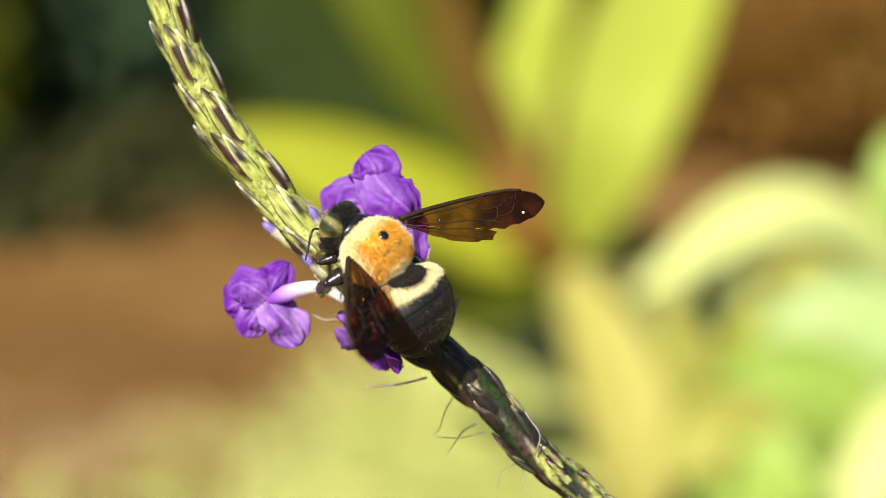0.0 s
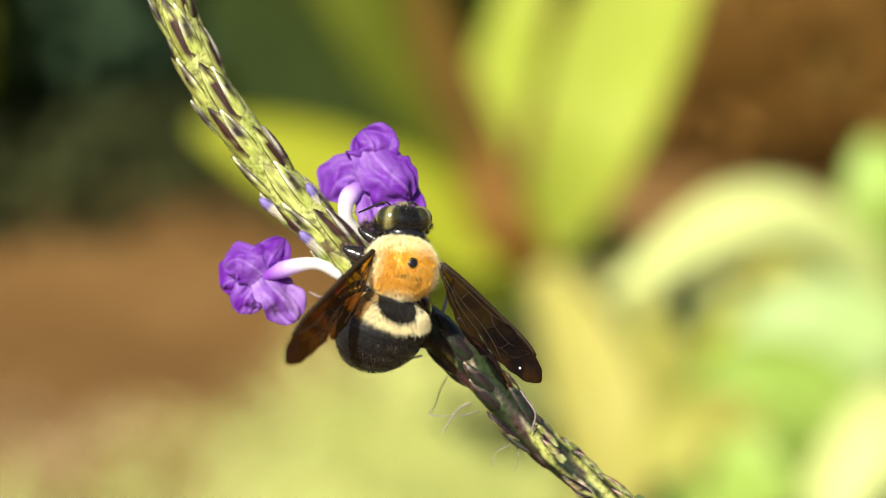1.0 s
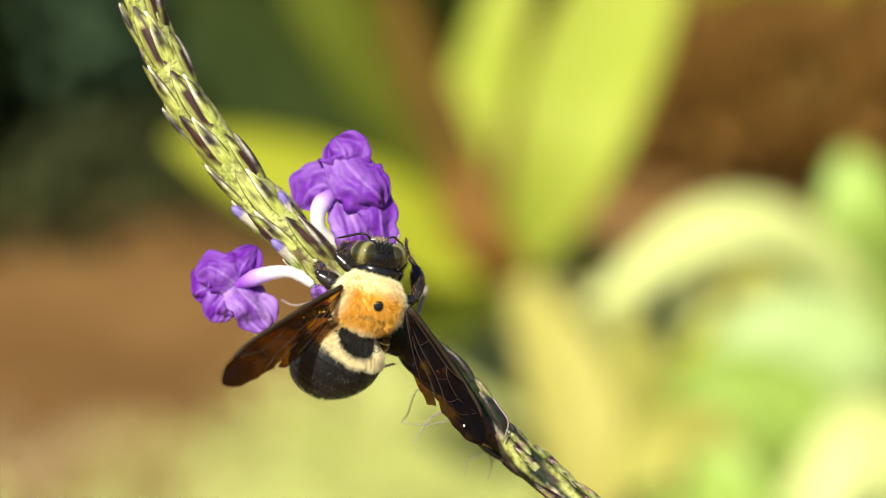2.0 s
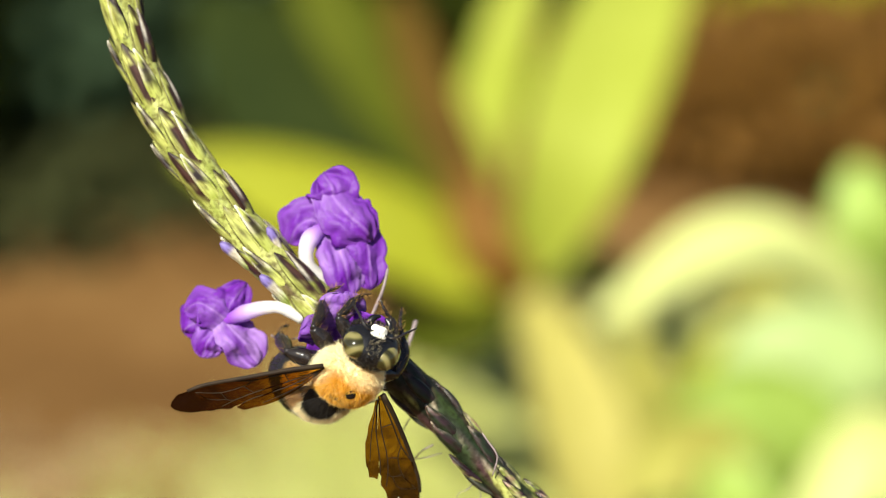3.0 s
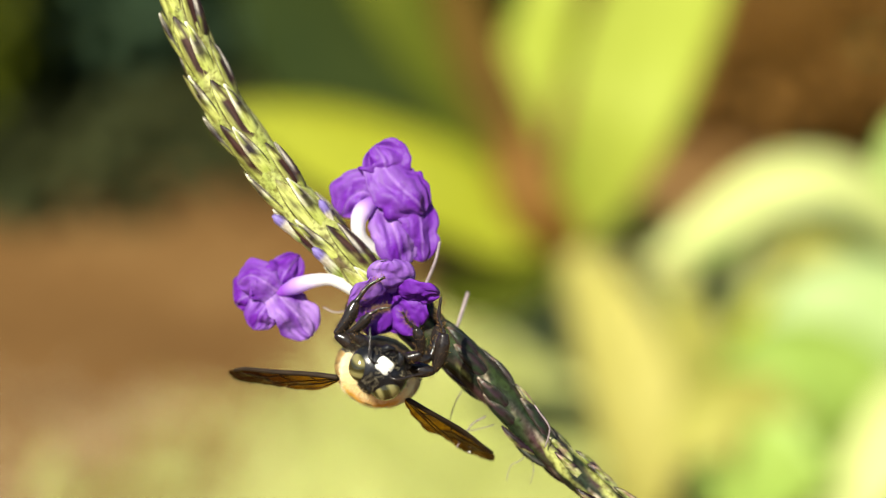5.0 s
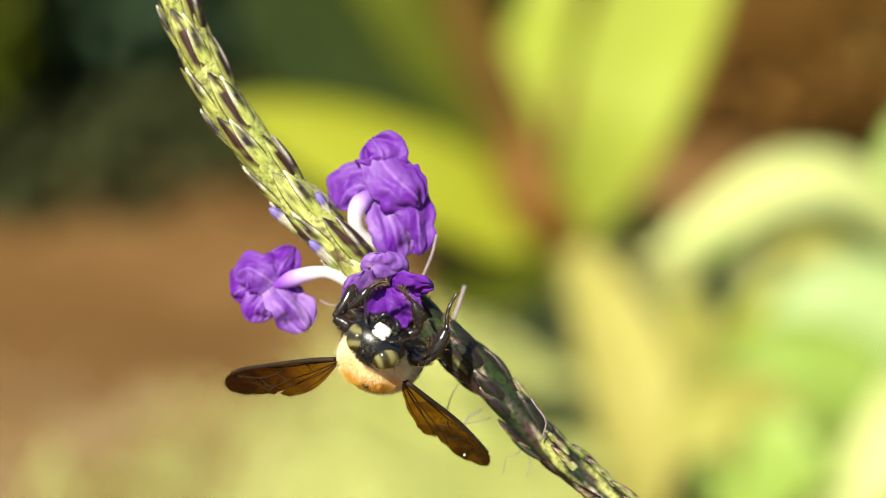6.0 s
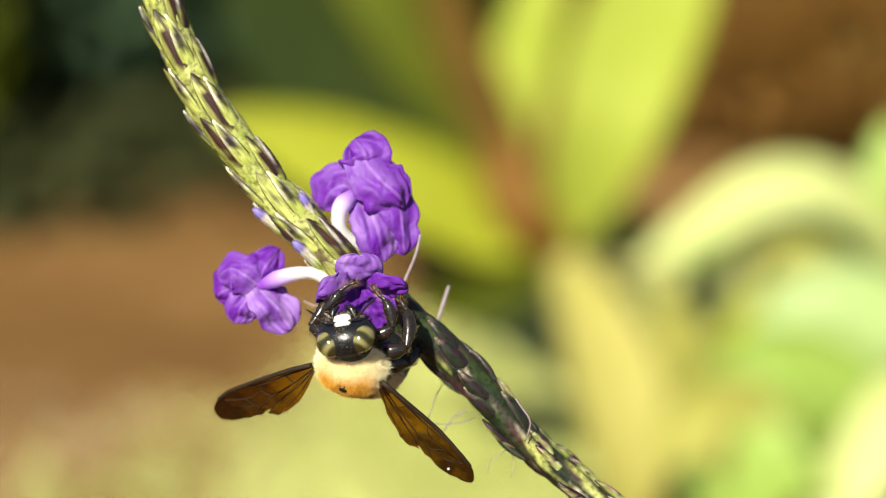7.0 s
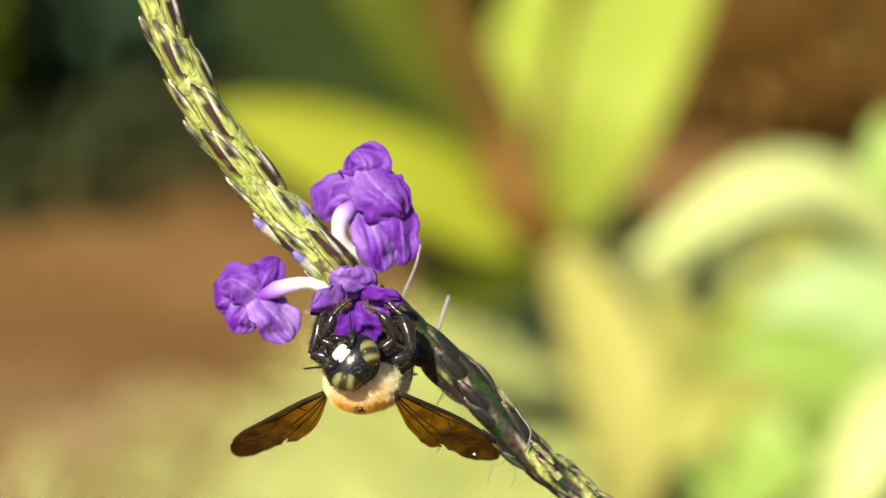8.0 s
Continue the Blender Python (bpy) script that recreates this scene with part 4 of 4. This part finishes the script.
def wing(parent, s):
    """A pair of wings hooked together as one keyed part; s is 1 on the bee's right, -1 on its left."""
    root = new("wing")
    root.parent = parent
    tagged(root, "smoky brown translucent wing with dark veins")

    def surface(x, y):
        return 0.35 * noise.noise(Vector((x * 0.35, y * 0.8, 2 + s))) + 0.10 * noise.noise(Vector((x * 1.3, y * 2.0, 7))) + 0.012 * x

    for rear, name, x0, x1 in ((False, "fore_wing", 0, 20.2), (True, "hind_wing", 0.5, 12.3)):
        verts, faces, n, m = [], [], 60, 12
        for i in range(n):
            x = x0 + (x1 - x0) * (1 - (1 - i / (n - 1)) ** 1.4)
            hi, lo = wing_outline(x, rear)
            lo += (0.10 * math.sin(x * 2.7) + 0.22 * noise.noise(Vector((x * 1.9, 3 * s, 0)))) * (9 < x < 18.5)
            for k in range(m):
                y = hi + (lo - hi) * k / (m - 1)
                verts.append((s * x * MM, y * MM, (surface(x, y) - (0.12 if rear else 0)) * MM))
        for i in range(n - 1):
            for k in range(m - 1):
                f = (i * m + k, i * m + k + 1, (i + 1) * m + k + 1, (i + 1) * m + k)
                faces.append(f if s < 0 else f[::-1])
        piece(name, mesh_of(name, verts, faces, WING), root)
    runs = [([(0, 0.3), (4, 0.85), (10, 1.35), (15, 1.4), (17.4, 1.05)], 0.30), ([(0, 0), (5, 0.3), (9, 0.5), (12, 1.2)], 0.11), ([(0, -0.3), (5, -1.3), (9, -1.7), (12, -2.3), (14, -3.1)], 0.08),
            ([(9, 0.5), (10.5, -0.4), (13.5, -0.5), (16.5, 0.6)], 0.07), ([(10.5, -0.4), (9.6, -1.8)], 0.07), ([(13.5, -0.5), (13.0, -1.9), (12, -2.4)], 0.06),
            ([(5, 0.3), (4.8, -1.3)], 0.07), ([(0.5, -0.6), (5, -2.0), (9.5, -2.8), (11.5, -3.3)], 0.08), ([(1, -1.0), (5, -2.8), (9, -4.1)], 0.06), ([(16.5, 0.6), (15.2, -1.5), (13.0, -1.9)], 0.05)]
    for run, r in runs:
        line = spline([(s * x * MM, y * MM, (surface(x, y) + 0.03) * MM) for x, y in run], 14)
        tube("vein", line, [r * 1.2 * MM, r * 0.8 * MM], VEIN, root, 6)
    # a small white bead stands in for the glints of the right wing
    if s > 0:
        v, f = ball_data((0.19 * MM, 0.16 * MM, 0.13 * MM), (16.6 * MM, -2.1 * MM, 0.45 * MM), 10, 8)
        piece("glint_bead", mesh_of("glint_bead", v, f, FACE), root, None, "white bead that stands in for a glint on the wing")
    return root


def bee():
    rng = np.random.default_rng(21)
    root = new("carpenter_bee")
    tagged(root, "carpenter bee with golden furry thorax and glossy black abdomen", "bee")
    # thorax
    radii = (4.15, 4.0, 3.85)
    v, f = ball_data(tuple(r * MM for r in radii), nu=40, nv=26)
    cols = [thorax_colour(np.array(x) / (np.array(radii) * MM), rng) * 0.95 for x in v]
    thorax = piece("thorax", mesh_of("thorax", v, f, VELVET, True, cols), root)
    v, f = ball_data((0.68 * MM, 0.74 * MM, 0.30 * MM), (0.05 * MM, -0.1 * MM, 3.86 * MM), 16, 10)
    piece("bald_spot", mesh_of("bald_spot", v, f, SKIN), root, None, "shiny black bald spot")
    p, n = on_ball(30000, radii, (0, 0, 0), lambda d: d[2] > -0.98, rng)
    units = p / (np.array(radii) * MM)
    cols = np.array([thorax_colour(d, rng) for d in units])
    size = np.array([0.25 if math.hypot(d[0], d[1]) < 0.12 and d[2] > 0 else 1.0 for d in units]) * (0.42 + 0.5 * np.abs(units[:, 0]) ** 2 + 0.3 * np.clip(-units[:, 1], 0, 1)) * rng.uniform(0.7, 1.2, len(p)) * MM
    size = size * np.array([0.95 + 0.5 * noise.noise(Vector(d) * 7) for d in units])
    hairs("thorax_fur", p, n, size, 0.05 * MM, cols, FUR, thorax, (0, -0.30, 0), 0.24, "dense golden and cream fur", rng)
    # abdomen
    abdomen = new("abdomen")
    abdomen.parent = root
    tagged(abdomen, "glossy black segmented abdomen with a cream band")
    girth = lambda y: np.interp(y, (-12.0, -11.7, -10.9, -9.5, -7.4, -5.2, -3.0, -1.2, 0), (0.05, 1.2, 2.8, 4.2, 5.3, 5.75, 5.5, 4.4, 1.8))
    edges = (0, -2.9, -4.9, -6.9, -8.8, -10.5, -12.0)
    for front, rear in zip(edges, edges[1:]):
        verts, faces, rings, m = [], [], 9, 36
        for i in range(rings):
            y = front + 0.25 * (front < 0) + (rear - front - 0.25 * (front < 0)) * i / (rings - 1)
            r = girth(y) - 0.14 + 0.34 * i / (rings - 1) * (rear > -11) - 0.14 * (i == rings - 1)
            for k in range(m):
                w = 2 * math.pi * k / m
                verts.append((max(r, 0.03) * math.cos(w) * MM, y * MM, (max(r, 0.03) * 0.80 * math.sin(w) - 0.0175 * y * y) * MM))
        for i in range(rings - 1):
            for k in range(m):
                faces.append((i * m + k, (i + 1) * m + k, (i + 1) * m + (k + 1) % m, i * m + (k + 1) % m))
        piece("segment", mesh_of("segment", verts, faces, ABDOMEN), abdomen)
    roots, normals, lengths, cols = [], [], [], []
    for _ in range(16000):
        y = rng.uniform(-3.3, -0.4) if rng.random() < 0.70 else rng.uniform(-11.6, -3.3)
        w = rng.uniform(-0.25, math.pi + 0.25)
        r = girth(y)
        roots.append((r * math.cos(w) * MM, y * MM, (r * 0.80 * math.sin(w) - 0.0175 * y * y) * MM))
        normals.append((math.cos(w), -0.2, math.sin(w)))
        band = y > -3.15 + 0.5 * abs(math.cos(w)) + 0.25 * rng.random()
        notch = y > -1.9 + 1.8 * abs(math.cos(w)) ** 1.5
        cols.append(((0.88, 0.78, 0.50) if math.cos(w) > -0.75 else (0.52, 0.34, 0.13)) if band and not notch else ((0.02, 0.016, 0.012) if band else ((0.025, 0.022, 0.018) if rng.random() < 0.50 + 1.3 * abs((y + 4.9) / 1.95 % 1 - 0.55) + 0.5 * abs(math.cos(w)) else (0.13, 0.11, 0.08))))
        lengths.append((0.95 if band else 0.34) * rng.uniform(0.7, 1.2))
    hairs("abdomen_fur", np.array(roots), np.array(normals), np.array(lengths) * MM, 0.045 * MM, np.array(cols), FUR, abdomen, (0, -0.7, 0), 0.25, "cream fur band", rng)
    # head, hinged at the neck
    head = new("head")
    head.parent = root
    tagged(head, "black head with large olive eyes and an ivory face")
    v, f = ball_data((3.6 * MM, 2.0 * MM, 2.8 * MM), (0, 2.0 * MM, -0.1 * MM))
    piece("skull", mesh_of("skull", v, f, SKIN), head)
    for s in (-1, 1):
        v, f = ball_data((1.50 * MM, 1.55 * MM, 1.85 * MM), nu=36, nv=24)
        piece("eye", mesh_of("eye", v, f, EYE), head, pose(s * 1.95 * MM, 2.2 * MM, 0.8 * MM, -8, s * -26, s * 8), "large glossy olive eye")
        tube("antenna", spline(np.array([(s * 0.6, 3.8, -0.9), (s * 1.5, 4.5, -0.5), (s * 2.2, 4.6, -0.9), (s * 3.2, 4.3, -2.2), (s * 4.2, 4.0, -3.4)]) * MM, 22),
             [0.17 * MM, 0.12 * MM, 0.15 * MM, 0.15 * MM, 0.10 * MM], LEG, head, 8)
        tube("mandible", spline(np.array([(s * 1.3, 3.1, -2.3), (s * 1.0, 3.5, -2.9), (s * 0.3, 3.6, -3.3)]) * MM, 10), [0.5 * MM, 0.4 * MM, 0.15 * MM], SKIN, head, 8)
        v, f = ball_data((0.22 * MM, 0.22 * MM, 0.22 * MM), (s * 0.30 * MM, 3.0 * MM, 2.25 * MM), 10, 8)
        piece("ocellus", mesh_of("ocellus", v, f, SKIN), head)
    v, f = ball_data((1.15 * MM, 0.55 * MM, 1.05 * MM), (0, 3.72 * MM, -1.0 * MM), 28, 18, lambda d: 0.9 * (math.hypot(d[0], d[2]) + 1e-6) / ((abs(d[0]) ** 4 + abs(d[2]) ** 4) ** 0.25 + 1e-6))
    piece("face_patch", mesh_of("face_patch", v, f, FACE), head, None, "ivory white face patch")
    p, n = on_ball(2600, (3.5, 2.1, 2.9), (0, 2.0, -0.2), lambda d: d[1] > -0.6 and not (0.25 < abs(d[0]) and d[2] > -0.4 and d[1] > -0.1), rng)
    cols = np.array([(0.5, 0.42, 0.26) if q[1] > 0.75 and rng.random() < 0.5 else (0.03, 0.024, 0.018) for q in n])
    hairs("head_fur", p, n, rng.uniform(0.25, 0.65, len(p)) * MM, 0.05 * MM, cols, FUR, head, (0, 0, 0), 0.3, rng=rng)
    for ob in head.children:
        ob.matrix_basis = Matrix.Scale(1.07, 4) @ ob.matrix_basis
    v, f = ball_data((2.9 * MM, 1.6 * MM, 2.5 * MM), (0, 4.0 * MM, -0.5 * MM), 24, 16)
    piece("neck", mesh_of("neck", v, f, SKIN), root)
    # legs
    limbs = []
    for s in (-1, 1):
        for stout, *joints in ([0.72, (s * 1.9, 3.0, -2.4), (s * 4.7, 4.4, -3.9), (s * 3.0, 6.0, -6.7), (s * 0.8, 6.8, -8.2)],
                       [0.95, (s * 3.0, 0.6, -2.0), (s * 6.5, 1.4, -3.2), (s * 5.2, 2.4, -8.0), (s * 2.6, 3.2, -12.0)],
                       [1.0, (s * 2.8, -2.6, -2.4), (s * 6.0, -4.4, -4.2), (s * 5.8, -6.2, -9.0), (s * 3.8, -6.4, -12.4)]):
            limbs.append(leg(root, joints, rng, stout))
    return root, head, abdomen, wing(root, -1), wing(root, 1), limbs[4]


bee_body, bee_head, bee_abdomen, left_wing, right_wing, right_leg = bee()


# ---------------------------------------------------------------- what moves
def motions():
    walk(bee_body, [
    (0, pose(-0.00879, -0.01111, 0.55699, 37.23, -16.86, 46.24)),
    (0.5, pose(-0.00560, -0.01156, 0.55469, 60.29, 2.35, 35.93)),
    (1, pose(-0.00529, -0.01247, 0.55220, 62.00, 17.40, 16.57)),
    (1.5, pose(-0.00526, -0.01233, 0.55280, 67.26, 6.70, 13.78)),
    (1.7, pose(-0.00599, -0.01218, 0.55106, 67.71, 13.02, 14.32)),
    (2.8, pose(-0.00584, -0.01244, 0.54496, 114.56, 32.94, 22.51)),
    (3, pose(-0.00703, -0.01304, 0.54380, 116.73, 34.36, 22.84)),
    (3.5, pose(-0.00897, -0.01252, 0.54116, 129.83, 29.46, -3.44)),
    (4, pose(-0.01267, -0.01310, 0.54038, 151.63, 27.04, -16.40)),
    (4.5, pose(-0.01010, -0.01322, 0.53994, 160.78, 19.59, -5.00)),
    (5.8, pose(-0.01034, -0.01302, 0.54068, 136.57, 14.99, -6.54)),
    (6, pose(-0.00999, -0.01284, 0.54101, 136.37, 14.73, -8.62)),
    (6.5, pose(-0.01132, -0.01234, 0.54196, 108.73, 9.23, -13.91)),
    (7, pose(-0.01091, -0.01291, 0.54035, 124.58, 7.22, -14.87)),
    (7.5, pose(-0.01002, -0.01331, 0.53967, 131.36, 2.98, -7.24)),
    (8, pose(-0.00973, -0.01328, 0.53961, 134.62, -2.38, -4.40)),
    ])
    walk(bee_head, [
    (0, pose(0.00000, 0.00370, -0.00040, -16.00, 18.00, 12.00)),
    (0.5, pose(0.00000, 0.00370, -0.00040, -10.00, -14.00, 14.00)),
    (1, pose(0.00000, 0.00370, -0.00040, -6.00, 0.00, 10.00)),
    (1.5, pose(0.00000, 0.00370, -0.00040, -9.00, -3.00, 6.00)),
    (1.7, pose(0.00000, 0.00370, -0.00040, -9.00, -3.00, 8.00)),
    (2.8, pose(0.00000, 0.00370, -0.00040, 4.00, -8.00, 15.00)),
    (3, pose(0.00000, 0.00370, -0.00040, 20.00, -13.00, 15.00)),
    (3.5, pose(0.00000, 0.00370, -0.00040, 6.97, 0.48, 1.36)),
    (4, pose(0.00000, 0.00370, -0.00040, 2.07, -6.39, 0.72)),
    (4.5, pose(0.00000, 0.00370, -0.00040, 4.14, -12.52, -1.16)),
    (5.8, pose(0.00000, 0.00370, -0.00040, 10.17, -34.58, -11.22)),
    (6, pose(0.00000, 0.00370, -0.00040, 5.13, -19.05, -2.32)),
    (6.5, pose(0.00000, 0.00370, -0.00040, 8.32, 11.04, 7.58)),
    (7, pose(0.00000, 0.00370, -0.00040, 0.30, 20.22, 7.93)),
    (7.5, pose(0.00000, 0.00370, -0.00040, 3.44, 30.99, 11.95)),
    (8, pose(0.00000, 0.00370, -0.00040, 8.00, 47.85, 15.86)),
    ])
    walk(left_wing, [
    (0, pose(-0.00460, 0.00060, 0.00200, 1.93, 20.84, 44.50)),
    (0.5, pose(-0.00460, 0.00060, 0.00200, 5.14, 22.49, 49.32)),
    (1, pose(-0.00460, 0.00060, 0.00200, 29.78, 13.96, 53.08)),
    (1.5, pose(-0.00460, 0.00060, 0.00200, 28.35, 17.70, 44.64)),
    (1.7, pose(-0.00460, 0.00060, 0.00200, 23.22, 7.58, 50.46)),
    (2.8, pose(-0.00460, 0.00060, 0.00200, -8.98, 22.96, 30.70)),
    (3, pose(-0.00460, 0.00060, 0.00200, 1.14, -1.06, 50.60)),
    (3.5, pose(-0.00460, 0.00060, 0.00200, -7.84, 16.65, 37.25)),
    (4, pose(-0.00460, 0.00060, 0.00200, -13.73, 14.62, 42.26)),
    (4.5, pose(-0.00460, 0.00060, 0.00200, -14.30, 11.01, 40.20)),
    (5.8, pose(-0.00460, 0.00060, 0.00200, -16.28, 7.14, 42.68)),
    (6, pose(-0.00460, 0.00060, 0.00200, -20.26, 9.04, 40.98)),
    (6.5, pose(-0.00460, 0.00060, 0.00200, -13.48, 1.95, 46.62)),
    (7, pose(-0.00460, 0.00060, 0.00200, -13.23, 6.88, 41.04)),
    (7.5, pose(-0.00460, 0.00060, 0.00200, -14.26, 9.16, 40.46)),
    (8, pose(-0.00460, 0.00060, 0.00200, -12.75, 7.97, 41.32)),
    ])
    walk(right_wing, [
    (0, pose(0.00460, 0.00060, 0.00200, 8.62, -0.75, -25.69)),
    (0.5, pose(0.00460, 0.00060, 0.00200, 17.40, -1.64, -31.06)),
    (1, pose(0.00460, 0.00060, 0.00200, -9.54, 4.42, -33.95)),
    (1.5, pose(0.00460, 0.00060, 0.00200, -28.16, 2.65, -45.04)),
    (1.7, pose(0.00460, 0.00060, 0.00200, -18.24, 1.07, -40.58)),
    (2.8, pose(0.00460, 0.00060, 0.00200, -20.41, -9.61, -39.73)),
    (3, pose(0.00460, 0.00060, 0.00200, -20.92, -7.33, -37.85)),
    (3.5, pose(0.00460, 0.00060, 0.00200, -47.75, -0.68, -55.76)),
    (4, pose(0.00460, 0.00060, 0.00200, -11.54, -12.44, -46.86)),
    (4.5, pose(0.00460, 0.00060, 0.00200, -16.42, -13.26, -43.60)),
    (5.8, pose(0.00460, 0.00060, 0.00200, -2.39, -7.32, -44.48)),
    (6, pose(0.00460, 0.00060, 0.00200, -13.46, -8.18, -46.80)),
    (6.5, pose(0.00460, 0.00060, 0.00200, 1.32, -7.25, -45.00)),
    (7, pose(0.00460, 0.00060, 0.00200, -5.28, -8.11, -49.79)),
    (7.5, pose(0.00460, 0.00060, 0.00200, -13.85, -7.92, -50.90)),
    (8, pose(0.00460, 0.00060, 0.00200, -23.29, -8.35, -50.62)),
    ])
    hip = pose(3.0 * MM, 0.6 * MM, -2.0 * MM)
    walk(right_leg, [(t, hip @ pose(0, 0, 0, rx, ry, 0) @ hip.inverted()) for t, rx, ry in (
        (0, 0, 0), (1, 5, -3), (1.5, 25, -12), (1.7, 45, -22), (2.8, 22, -24), (3, 15, -20), (3.5, 0, 0), (4.5, 0, 0), (5.8, 16, -40), (6, 13, -34), (6.5, 4, -8), (7, 0, 0), (8, 0, 0))])
    walk(bee_abdomen, [(t, pose(0, -0.0036, -0.0006, curl, 0, swing)) for t, curl, swing in (
        (0, 26, 0), (1, 32, -3), (1.5, 22, -11), (1.7, 22, -11), (2.8, 34, 0), (3, 40, 0), (3.5, 34, 0), (4, 10, 0), (4.5, -4, 0), (5.8, 14, 0), (6.5, 66, 0), (7, 54, 0), (8, 42, 0))])
    walk(feed_flower, [(t, LEAN @ pose(x * MM, 0, z * MM) @ m) for t, x, z, m in (
        (0, 0, 0, FEED_HANG), (1.5, 0, 0, FEED_HANG), (2.8, 1.6, -0.6, FEED_REST), (4.5, 1.4, 0.2, FEED_REST), (5.8, 0.8, 0.4, FEED_REST), (6.5, 0.6, 0.4, FEED_REST), (7.5, -1.2, 0, FEED_REST), (8, -1.2, 0, FEED_REST))])

    twig = Vector((0.276, 0.862, 0.146)) - Vector((0.258, 0.800, 0.0))
    walk(arched_leaf, [(t, Matrix.Translation(twig) @ pose(0, 0, 0, 0, turn, 0) @ Matrix.Translation(-twig)) for t, turn in (
        (0, -2.5), (3.5, -3), (4.5, 0), (5.8, 1), (8, 0))])


motions()
